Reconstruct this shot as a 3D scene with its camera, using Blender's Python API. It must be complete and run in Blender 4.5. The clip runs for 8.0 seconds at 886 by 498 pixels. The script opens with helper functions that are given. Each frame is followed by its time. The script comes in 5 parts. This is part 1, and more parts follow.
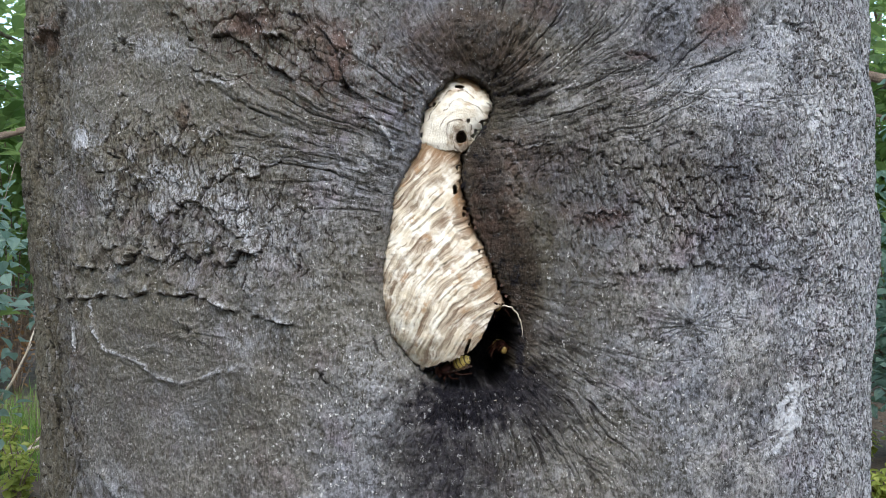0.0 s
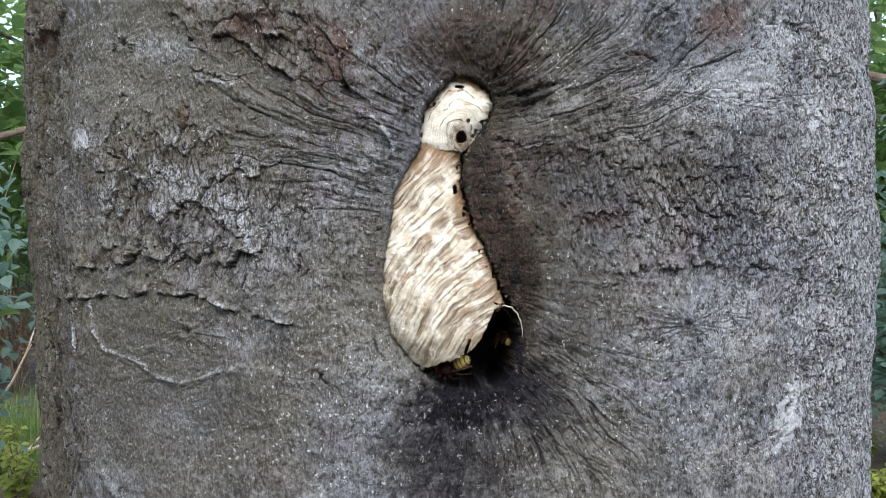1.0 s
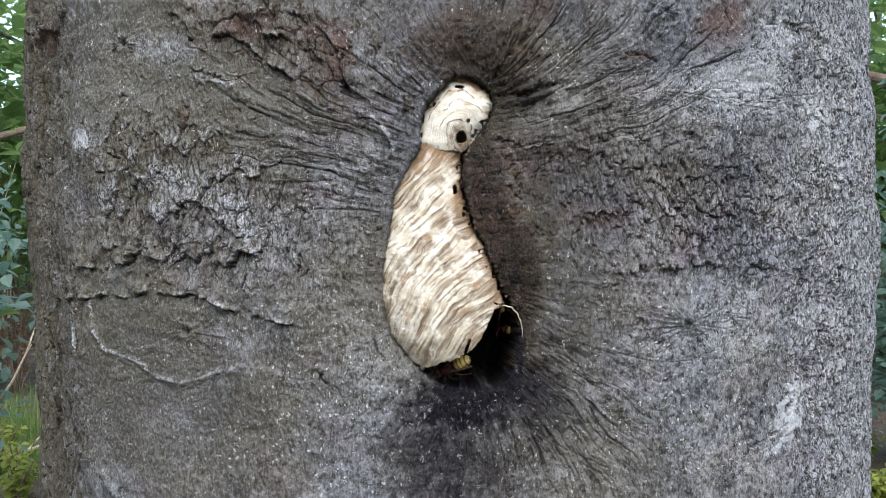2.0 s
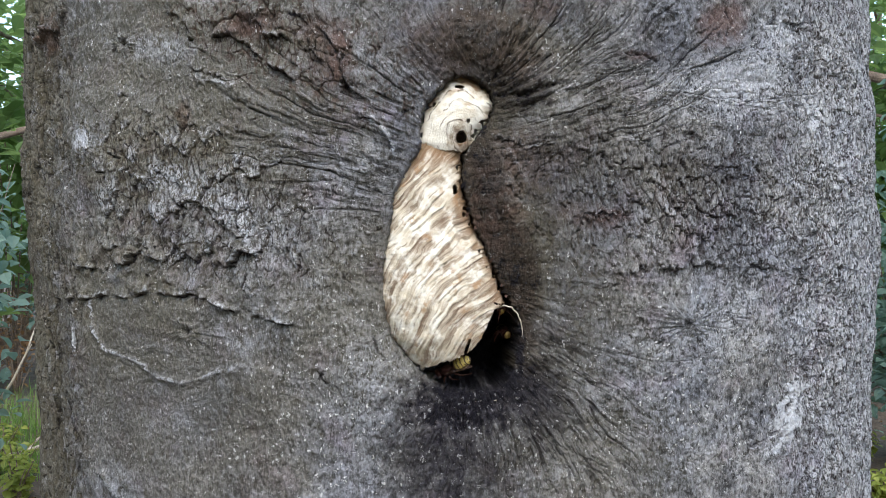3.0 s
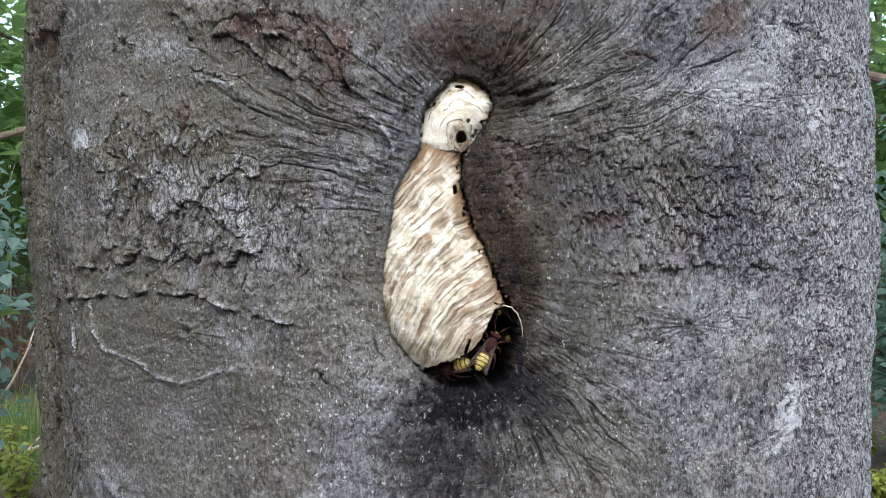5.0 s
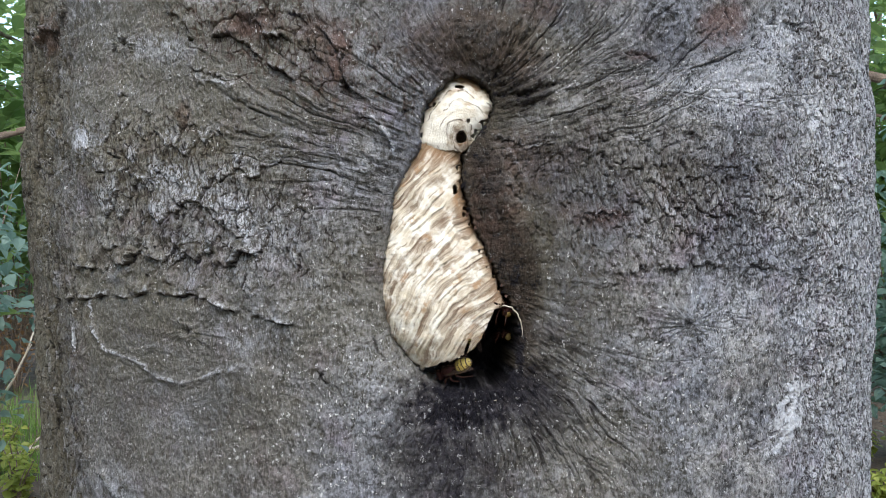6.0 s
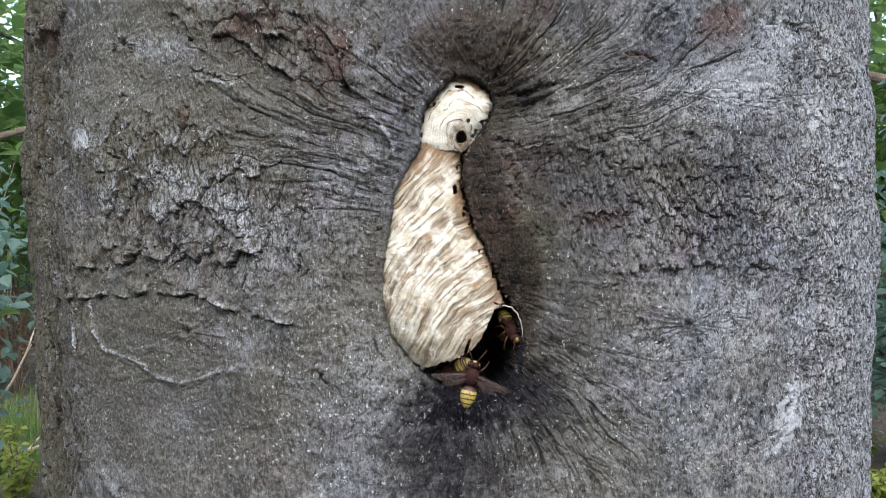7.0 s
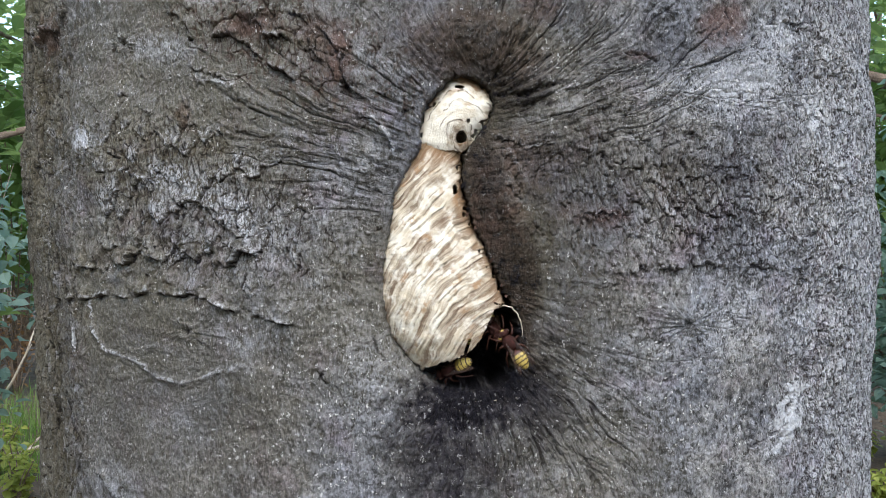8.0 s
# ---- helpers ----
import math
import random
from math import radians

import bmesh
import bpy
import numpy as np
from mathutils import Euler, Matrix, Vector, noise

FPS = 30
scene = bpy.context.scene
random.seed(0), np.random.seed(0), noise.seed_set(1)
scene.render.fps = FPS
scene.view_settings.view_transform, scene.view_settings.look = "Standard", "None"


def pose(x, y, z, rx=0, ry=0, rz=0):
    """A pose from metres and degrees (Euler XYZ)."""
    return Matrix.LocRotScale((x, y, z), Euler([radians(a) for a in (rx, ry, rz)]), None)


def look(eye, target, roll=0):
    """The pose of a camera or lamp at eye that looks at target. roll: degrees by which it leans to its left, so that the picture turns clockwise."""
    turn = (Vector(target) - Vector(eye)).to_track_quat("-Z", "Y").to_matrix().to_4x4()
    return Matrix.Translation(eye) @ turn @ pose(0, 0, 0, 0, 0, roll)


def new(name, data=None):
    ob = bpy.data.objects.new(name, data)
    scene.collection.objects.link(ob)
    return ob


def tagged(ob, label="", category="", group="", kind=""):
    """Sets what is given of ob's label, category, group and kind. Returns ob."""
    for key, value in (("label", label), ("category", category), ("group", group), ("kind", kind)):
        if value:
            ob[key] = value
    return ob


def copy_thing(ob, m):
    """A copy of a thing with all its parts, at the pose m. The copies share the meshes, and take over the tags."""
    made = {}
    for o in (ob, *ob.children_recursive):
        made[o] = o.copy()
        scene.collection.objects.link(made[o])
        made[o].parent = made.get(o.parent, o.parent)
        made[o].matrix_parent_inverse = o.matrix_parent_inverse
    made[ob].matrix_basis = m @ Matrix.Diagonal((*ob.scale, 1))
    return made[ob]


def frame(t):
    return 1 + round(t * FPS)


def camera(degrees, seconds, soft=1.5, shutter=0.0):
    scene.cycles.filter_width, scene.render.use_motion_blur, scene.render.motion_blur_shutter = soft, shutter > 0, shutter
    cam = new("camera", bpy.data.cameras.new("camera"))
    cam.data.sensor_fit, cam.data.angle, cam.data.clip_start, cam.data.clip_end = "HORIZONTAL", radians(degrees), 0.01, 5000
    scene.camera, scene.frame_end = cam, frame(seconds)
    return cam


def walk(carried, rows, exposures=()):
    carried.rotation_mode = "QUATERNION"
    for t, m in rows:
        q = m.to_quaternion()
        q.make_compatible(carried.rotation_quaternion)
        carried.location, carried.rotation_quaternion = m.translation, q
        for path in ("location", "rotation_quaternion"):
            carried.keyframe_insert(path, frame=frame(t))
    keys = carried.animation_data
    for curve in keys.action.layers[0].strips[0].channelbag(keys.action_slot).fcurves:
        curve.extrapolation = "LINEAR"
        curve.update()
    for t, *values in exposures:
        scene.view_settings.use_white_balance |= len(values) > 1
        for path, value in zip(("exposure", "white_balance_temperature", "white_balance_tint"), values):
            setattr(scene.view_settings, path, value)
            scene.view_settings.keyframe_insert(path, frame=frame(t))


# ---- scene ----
cam = camera(50, 8.0, 0.8, 0.5)
EYE_Z = 1.6
EYE = (0.0, -0.86, EYE_Z)
walk(cam, [(0.0, look(EYE, (0.0, 0.0, EYE_Z))), (8.0, look(EYE, (0.0, 0.0, EYE_Z)))])

# ---- light: an open wood in daylight, the trunk's near side in shade ----
world = bpy.data.worlds.new("sky")
scene.world = world
world.use_nodes = True
sky = world.node_tree.nodes.new("ShaderNodeTexSky")
sky.sky_type, sky.sun_disc = "NISHITA", False
SUN_UP, SUN_TURN = 50.0, 176.0
sky.sun_elevation, sky.sun_rotation = radians(SUN_UP), radians(SUN_TURN)
backing = world.node_tree.nodes["Background"]
backing.inputs["Strength"].default_value = 0.15
world.node_tree.links.new(sky.outputs[0], backing.inputs["Color"])
sun_data = bpy.data.lights.new("sun", "SUN")
sun_data.energy, sun_data.angle, sun_data.color = 1.5, radians(60), (1.0, 0.985, 0.955)
sun = new("sun", sun_data)
toward_sun = Vector((math.sin(radians(SUN_TURN)) * math.cos(radians(SUN_UP)),
                     math.cos(radians(SUN_TURN)) * math.cos(radians(SUN_UP)), math.sin(radians(SUN_UP))))
sun.matrix_world = look(toward_sun * 30, (0, 0, 0))
scene.view_settings.exposure = 1.66


# ---- node materials ----
class Nodes:
    """A material's nodes, written as sums."""

    def __init__(self, name, rough=0.7):
        self.material = bpy.data.materials.new(name)
        self.material.use_nodes = True
        self.tree = self.material.node_tree
        self.shader = self.tree.nodes["Principled BSDF"]
        self.shader.inputs["Roughness"].default_value = rough

    def put(self, socket, value):
        if hasattr(value, "is_output"):
            self.tree.links.new(value, socket)
        elif isinstance(value, (tuple, list)) and len(value) == 3 and socket.type == "RGBA":
            socket.default_value = (*value, 1)
        else:
            socket.default_value = value

    def set(self, **kw):
        names = {"color": "Base Color", "rough": "Roughness", "normal": "Normal", "spec": "Specular IOR Level",
                 "metal": "Metallic", "sub": "Subsurface Weight", "trans": "Transmission Weight", "alpha": "Alpha", "coat": "Coat Weight"}
        for key, value in kw.items():
            self.put(self.shader.inputs[names[key]], value)
        return self

    def coords(self, kind="Object"):
        return self.tree.nodes.new("ShaderNodeTexCoord").outputs[kind]

    def attr(self, name, out="Vector"):
        n = self.tree.nodes.new("ShaderNodeAttribute")
        n.attribute_name = name
        return n.outputs[out]

    def split(self, vec):
        n = self.tree.nodes.new("ShaderNodeSeparateXYZ")
        self.put(n.inputs[0], vec)
        return n.outputs

    def scaled(self, vec, x, y, z):
        n = self.tree.nodes.new("ShaderNodeMapping")
        self.put(n.inputs["Vector"], vec)
        n.inputs["Scale"].default_value = (x, y, z)
        return n.outputs[0]

    def noise(self, vec, scale, detail=3.0, rough=0.55, warp=0.0):
        n = self.tree.nodes.new("ShaderNodeTexNoise")
        self.put(n.inputs["Vector"], vec)
        for key, v in (("Scale", scale), ("Detail", detail), ("Roughness", rough), ("Distortion", warp)):
            n.inputs[key].default_value = v
        return n.outputs["Fac"]

    def cells(self, vec, scale, out="Distance", feature="F1", random=1.0):
        n = self.tree.nodes.new("ShaderNodeTexVoronoi")
        n.feature = feature
        self.put(n.inputs["Vector"], vec)
        n.inputs["Scale"].default_value = scale
        n.inputs["Randomness"].default_value = random
        return n.outputs[out]

    def math(self, op, a, b=0.0, c=0.0):
        n = self.tree.nodes.new("ShaderNodeMath")
        n.operation = op
        for socket, v in zip(n.inputs, (a, b, c)):
            self.put(socket, v)
        return n.outputs[0]

    def span(self, value, lo, hi, to_lo=0.0, to_hi=1.0):
        n = self.tree.nodes.new("ShaderNodeMapRange")
        n.interpolation_type = "SMOOTHSTEP"
        for socket, v in zip(n.inputs, (value, lo, hi, to_lo, to_hi)):
            self.put(socket, v)
        return n.outputs[0]

    def mix(self, f, a, b, how="MIX"):
        n = self.tree.nodes.new("ShaderNodeMix")
        n.data_type, n.blend_type = "RGBA", how
        for socket, v in ((n.inputs[0], f), (n.inputs[6], a), (n.inputs[7], b)):
            self.put(socket, v)
        return n.outputs[2]

    def random(self):
        return self.tree.nodes.new("ShaderNodeObjectInfo").outputs["Random"]

    def island(self):
        return self.tree.nodes.new("ShaderNodeNewGeometry").outputs["Random Per Island"]

    def bump(self, height, distance, strength=1.0, normal=None):
        n = self.tree.nodes.new("ShaderNodeBump")
        self.put(n.inputs["Height"], height)
        n.inputs["Distance"].default_value = distance
        n.inputs["Strength"].default_value = strength
        if normal is not None:
            self.put(n.inputs["Normal"], normal)
        return n.outputs[0]

    def translucent(self, color, amount):
        """Mixes in light that shines through."""
        n = self.tree.nodes.new("ShaderNodeBsdfTranslucent")
        self.put(n.inputs[0], color)
        m = self.tree.nodes.new("ShaderNodeMixShader")
        m.inputs[0].default_value = amount
        self.tree.links.new(self.shader.outputs[0], m.inputs[1])
        self.tree.links.new(n.outputs[0], m.inputs[2])
        self.tree.links.new(m.outputs[0], self.tree.nodes["Material Output"].inputs[0])
        return self


def bark_material():
    """Grey beech bark; marks: pale lichen and painted sheen, dark stains and painted shade, red inner bark; tones:
    olive algae, rough bark, flecks and glints.
    """
    n = Nodes("beech_bark")
    at = n.coords()
    lichen, stain_shade, red = n.split(n.attr("marks"))
    olive, rough, flecks = n.split(n.attr("tones"))
    grain = n.attr("grain")
    broad = n.noise(at, 28, 4, 0.6)
    mid = n.noise(at, 170, 4, 0.65)
    fine = n.noise(n.scaled(at, 1, 1, 0.55), 950, 3, 0.7)
    fan = n.split(n.attr("fans"))[0]
    streak = n.math("ADD", 0.5, n.math("MULTIPLY", n.math("SUBTRACT", n.noise(grain, 1.0, 3, 0.6), 0.5), n.math("ADD", 0.15, fan)))
    hair = n.span(n.math("ABSOLUTE", n.math("SUBTRACT", n.noise(grain, 0.6, 1, 0.4), 0.5)), 0.004, 0.03, 1.0, 0.0)
    hair = n.math("MULTIPLY", hair, n.math("MULTIPLY", n.math("MULTIPLY", fan, n.math("SUBTRACT", 0.8, n.math("MULTIPLY", rough, 0.7))), n.span(mid, 0.42, 0.6)))
    grit = n.noise(n.scaled(at, 1, 1, 0.6), 420, 2, 0.6)
    tone = n.math("ADD", n.math("ADD", n.math("MULTIPLY", mid, 0.34), n.math("MULTIPLY", grit, 0.33)), n.math("MULTIPLY", fine, 0.29))
    tone = n.math("ADD", tone, n.math("MULTIPLY", streak, 0.3))
    tone = n.math("ADD", tone, n.math("MULTIPLY", broad, 0.2))
    color = n.mix(n.span(tone, 0.615, 0.865), (0.026, 0.025, 0.0245), (0.35, 0.35, 0.355))
    hue = n.noise(at, 16, 3, 0.6)
    color = n.mix(1.0, color, n.mix(n.span(hue, 0.35, 0.65), (0.94, 0.97, 1.07), (1.05, 1.0, 0.92)), "MULTIPLY")
    purple = n.span(n.noise(at, 33, 2), 0.52, 0.68)
    color = n.mix(n.math("MULTIPLY", purple, 0.6), color, n.mix(1.0, color, (1.02, 0.84, 0.98), "MULTIPLY"))
    color = n.mix(n.math("MULTIPLY", olive, 0.85), color, n.mix(tone, (0.018, 0.016, 0.009), (0.185, 0.163, 0.108)))
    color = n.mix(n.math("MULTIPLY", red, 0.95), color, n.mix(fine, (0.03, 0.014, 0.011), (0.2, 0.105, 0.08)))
    pale = n.math("MULTIPLY", lichen, n.math("MAXIMUM", n.span(lichen, 0.8, 0.98, 0.0, 0.9), n.span(n.math("ADD", mid, n.math("MULTIPLY", fine, 1.3)), 0.98, 1.26)))
    color = n.mix(pale, color, n.mix(broad, (0.52, 0.535, 0.57), (0.66, 0.66, 0.66)))
    color = n.mix(n.math("MULTIPLY", hair, 0.75), color, (0.03, 0.026, 0.022))
    ragged = n.math("ADD", n.math("MULTIPLY", n.math("SUBTRACT", mid, 0.5), 5.0), n.math("MULTIPLY", n.math("SUBTRACT", fine, 0.5), 3.5))
    half_way = n.math("MULTIPLY", stain_shade, n.math("SUBTRACT", 1.0, stain_shade))
    stain_shade = n.span(n.math("ADD", stain_shade, n.math("MULTIPLY", half_way, ragged)), -0.3, 1.3, -0.17, 1.17)
    # Deepest dark: stained sill and cracks, and the hollow's painted shade.
    deepest = n.span(stain_shade, 0.93, 1.03)
    near_black = n.mix(fine, (0.004, 0.0035, 0.005), (0.02, 0.018, 0.023))
    color = n.mix(n.math("MULTIPLY", stain_shade, n.span(mid, 0.2, 0.55, 0.8, 1.0)), color, n.mix(deepest,
                  n.mix(olive, n.mix(fine, (0.01, 0.009, 0.012), (0.055, 0.05, 0.061)), n.mix(fine, (0.012, 0.0095, 0.006), (0.058, 0.046, 0.03))), near_black))
    scales = n.attr("scales")
    # Cracks take a dark colour as well as a bump.
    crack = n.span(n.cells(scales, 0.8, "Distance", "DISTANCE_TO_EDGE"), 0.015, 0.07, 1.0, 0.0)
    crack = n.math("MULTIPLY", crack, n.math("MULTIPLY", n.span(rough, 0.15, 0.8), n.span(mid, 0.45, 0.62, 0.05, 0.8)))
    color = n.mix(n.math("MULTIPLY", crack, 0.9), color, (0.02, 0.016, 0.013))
    shift = n.tree.nodes.new("ShaderNodeVectorMath")
    shift.operation = "MULTIPLY_ADD"
    n.put(shift.inputs[0], n.cells(at, 900, "Color"))
    shift.inputs[1].default_value = (0.0011, 0.0011, 0.0011)
    n.put(shift.inputs[2], at)
    # Pale bark flecks, with small specular glints painted in among them.
    dots = 0.0
    for x, z, scale, least in ((1.0, 0.45, 330, 0.35), (0.5, 1.0, 380, 0.6), (1.0, 0.9, 700, 0.55)):
        spot = n.scaled(shift.outputs[0], x, x, z)
        one = n.math("MULTIPLY", n.span(n.cells(spot, scale), 0.13, 0.24, 1.0, 0.0), n.span(n.split(n.cells(spot, scale, "Color"))[0], least, least + 0.25))
        dots = n.math("MAXIMUM", dots, one)
    dots = n.math("MULTIPLY", dots, flecks)
    pits = n.math("MULTIPLY", n.span(n.cells(n.scaled(shift.outputs[0], 1, 1, 0.5), 300), 0.12, 0.22, 1.0, 0.0), n.span(n.split(n.cells(n.scaled(at, 1, 1, 0.5), 300, "Color"))[1], 0.6, 0.8))
    color = n.mix(n.math("MULTIPLY", pits, 0.6), color, (0.03, 0.026, 0.022))
    color = n.mix(dots, color, (0.74, 0.73, 0.7))
    height = n.math("ADD", n.math("ADD", n.math("MULTIPLY", fine, 0.5), n.math("MULTIPLY", grit, 0.8)), n.math("MULTIPLY", n.noise(at, 2400, 2), 0.35))
    height = n.math("ADD", height, n.math("MULTIPLY", streak, 0.5))
    height = n.math("ADD", height, n.math("MULTIPLY", dots, 0.4))
    height = n.math("SUBTRACT", height, n.math("MULTIPLY", hair, 0.5))
    height = n.math("SUBTRACT", height, n.math("MULTIPLY", crack, 0.8))
    n.set(color=color, rough=n.span(n.math("ADD", fine, n.math("MULTIPLY", rough, 0.4)), 0.3, 1.0, 0.4, 0.78),
          spec=n.span(n.math("ADD", stain_shade, rough), 0.1, 0.9, 0.35, 0.1), normal=n.bump(height, 0.0034, 1.0))
    return n.material


def paper_material():
    """Nest paper: tan, cream and brown bands laid one over the other."""
    n = Nodes("nest_paper", 0.85)
    at = n.coords()
    tint, line, brown = n.split(n.attr("bands"))
    fibre = n.noise(n.attr("fibre"), 1.0, 4, 0.7)
    mid = n.noise(at, 140, 3, 0.6)
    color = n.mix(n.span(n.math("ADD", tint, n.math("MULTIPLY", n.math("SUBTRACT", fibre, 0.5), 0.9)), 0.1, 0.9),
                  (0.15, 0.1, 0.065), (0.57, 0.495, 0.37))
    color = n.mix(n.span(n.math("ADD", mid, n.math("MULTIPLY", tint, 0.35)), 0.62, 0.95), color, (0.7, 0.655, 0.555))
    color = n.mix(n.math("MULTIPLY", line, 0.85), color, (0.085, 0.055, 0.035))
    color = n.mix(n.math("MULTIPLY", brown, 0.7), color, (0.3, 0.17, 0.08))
    n.set(color=color, spec=0.2, normal=n.bump(n.math("ADD", fibre, n.noise(at, 1500, 2)), 0.0006, 0.7))
    return n.material


def plain(name, dark, light, scale, rough=0.7, bump=0.0, **kw):
    n = Nodes(name, rough)
    at = n.coords()
    f = n.math("ADD", n.math("MULTIPLY", n.noise(at, scale, 4, 0.6), 0.6), n.math("MULTIPLY", n.noise(at, scale * 9, 2), 0.4))
    n.set(color=n.mix(n.span(f, 0.3, 0.7), dark, light), **kw)
    if bump:
        n.set(normal=n.bump(f, bump))
    return n.material


def leaf_material(name, dark, light, glow):
    n = Nodes(name, 0.45)
    color = n.mix(n.island(), dark, light)
    color = n.mix(n.math("MULTIPLY", n.noise(n.coords(), 3, 2), 0.6), color, light)
    n.set(color=color, spec=0.35)
    n.translucent(n.mix(0.5, color, glow), 0.5)
    return n.material


BARK = bark_material()
PAPER = paper_material()
FAR_BARK = plain("far_bark", (0.07, 0.05, 0.036), (0.26, 0.19, 0.14), 14, 0.85, 0.02)
LEAF = leaf_material("beech_leaf", (0.06, 0.115, 0.04), (0.17, 0.26, 0.09), (0.34, 0.5, 0.14))
LEAF_COOL = leaf_material("shrub_leaf", (0.07, 0.125, 0.1), (0.2, 0.29, 0.235), (0.26, 0.42, 0.3))
GRASS = leaf_material("grass_blade", (0.07, 0.14, 0.03), (0.18, 0.28, 0.08), (0.3, 0.48, 0.08))
HERB = leaf_material("herb_leaf", (0.13, 0.18, 0.035), (0.32, 0.35, 0.08), (0.48, 0.52, 0.1))
LITTER = leaf_material("dry_leaf", (0.12, 0.06, 0.03), (0.34, 0.2, 0.1), (0.3, 0.16, 0.06))
SOIL = plain("forest_soil", (0.035, 0.024, 0.016), (0.13, 0.09, 0.06), 6, 0.95, 0.03)


# ---- helpers for meshes ----
def smooth(a, b, x):
    t = np.clip((x - a) / (b - a), 0, 1)
    return t * t * (3 - 2 * t)


def chance(ix, iy, seed):
    """A repeatable random number from 0 to 1 for each whole-numbered cell."""
    h = (ix.astype(np.int64) * 374761393 + iy.astype(np.int64) * 668265263 + seed * 974634757) & 0xFFFFFFFF
    h = ((h ^ (h >> 13)) * 1274126177) & 0xFFFFFFFF
    h = ((h ^ (h >> 15)) * 2246822519) & 0xFFFFFFFF
    return ((h ^ (h >> 16)) & 0xFFFFFF) / 16777216.0


TABLE = np.random.RandomState(3)
SHUFFLE = TABLE.permutation(4096)
TURN_X, TURN_Y = np.cos(np.arange(4096) * 2.399963), np.sin(np.arange(4096) * 2.399963)


def grain2(x, y, seed):
    """Gradient noise, about -1 to 1."""
    ix, iy = np.floor(x), np.floor(y)
    fx, fy = x - ix, y - iy
    ix, iy = ix.astype(np.int64) + seed * 131, iy.astype(np.int64)
    u, v = fx * fx * fx * (fx * (fx * 6 - 15) + 10), fy * fy * fy * (fy * (fy * 6 - 15) + 10)
    columns = SHUFFLE[ix & 4095], SHUFFLE[(ix + 1) & 4095]

    def corner(dx, dy):
        k = SHUFFLE[(columns[dx] + iy + dy) & 4095]
        return TURN_X[k] * (fx - dx) + TURN_Y[k] * (fy - dy)
    top = corner(0, 0) * (1 - u) + corner(1, 0) * u
    low = corner(0, 1) * (1 - u) + corner(1, 1) * u
    return 1.5 * (top * (1 - v) + low * v)


def layers(x, y, seed, octaves=4, gain=0.5):
    total, size = 0.0, 1.0
    for k in range(octaves):
        total = total + size * grain2(x * 2 ** k, y * 2 ** k, seed + 17 * k)
        size *= gain
    return total


def plates(x, y, seed):
    """Nearest and second-nearest distance of scattered cells, the nearest one's random number and how far below its middle."""
    ix, iy = np.floor(x), np.floor(y)
    near, next_near, who, below = np.full(x.shape, 9.0), np.full(x.shape, 9.0), np.zeros(x.shape), np.zeros(x.shape)
    for dx in (-1, 0, 1):
        for dy in (-1, 0, 1):
            cx, cy = ix + dx, iy + dy
            off = cy + chance(cx, cy, seed + 5) - y
            d = np.hypot(cx + chance(cx, cy, seed) - x, off)
            closer = d < near
            next_near = np.where(closer, near, np.minimum(next_near, d))
            who = np.where(closer, chance(cx, cy, seed + 9), who)
            below = np.where(closer, off, below)
            near = np.minimum(near, d)
    return near, next_near, who, below


def shingles(x, y, seed, crack=0.12, tilt=0.5):
    """Flat scales, proud at their lower ends, with thin cracks between them; height and crack, both 0 to 1."""
    near, next_near, who, below = plates(x, y, seed)
    gap = smooth(crack, 0.02, next_near - near)
    return np.clip(0.2 + 0.6 * who + tilt * below, 0, 1.3) * (1 - gap), gap, who


def grid_mesh(name, xyz, rows, cols, closed, keep=None):
    """A smooth mesh over rows x cols vertices; closed: the columns go round; keep: which vertices stay."""
    index = np.arange(rows * cols).reshape(rows, cols)
    nxt = np.roll(index, -1, axis=1) if closed else index[:, 1:]
    cur = index if closed else index[:, :-1]
    quads = np.stack([cur[:-1], nxt[:-1], nxt[1:], cur[1:]], -1).reshape(-1, 4)
    if keep is not None:
        quads = quads[keep.reshape(-1)[quads].all(axis=1)]
    mesh = bpy.data.meshes.new(name)
    mesh.vertices.add(rows * cols)
    mesh.vertices.foreach_set("co", xyz.reshape(-1).astype(np.float32))
    mesh.loops.add(quads.size)
    mesh.loops.foreach_set("vertex_index", quads.reshape(-1).astype(np.int32))
    mesh.polygons.add(len(quads))
    mesh.polygons.foreach_set("loop_start", np.arange(0, quads.size, 4, dtype=np.int32))
    mesh.polygons.foreach_set("use_smooth", np.ones(len(quads), dtype=bool))
    mesh.update(calc_edges=True)
    return mesh


def give(mesh, name, *channels):
    data = np.stack([np.broadcast_to(c, channels[0].shape).reshape(-1) for c in channels], -1).astype(np.float32)
    mesh.attributes.new(name, "FLOAT_VECTOR", "POINT").data.foreach_set("vector", data.reshape(-1))


def part(name, bm, material, parent, label=""):
    """Links a bmesh as one mesh object under a thing or a part."""
    mesh = bpy.data.meshes.new(name)
    bm.to_mesh(mesh)
    bm.free()
    mesh.materials.append(material)
    for p in mesh.polygons:
        p.use_smooth = True
    ob = new(name, mesh)
    ob.parent = parent
    return tagged(ob, label)


def soup(name, verts, faces, material, parent=None, label=""):
    mesh = bpy.data.meshes.new(name)
    mesh.from_pydata(verts, [], faces)
    mesh.materials.append(material)
    ob = new(name, mesh)
    ob.parent = parent
    return tagged(ob, label)


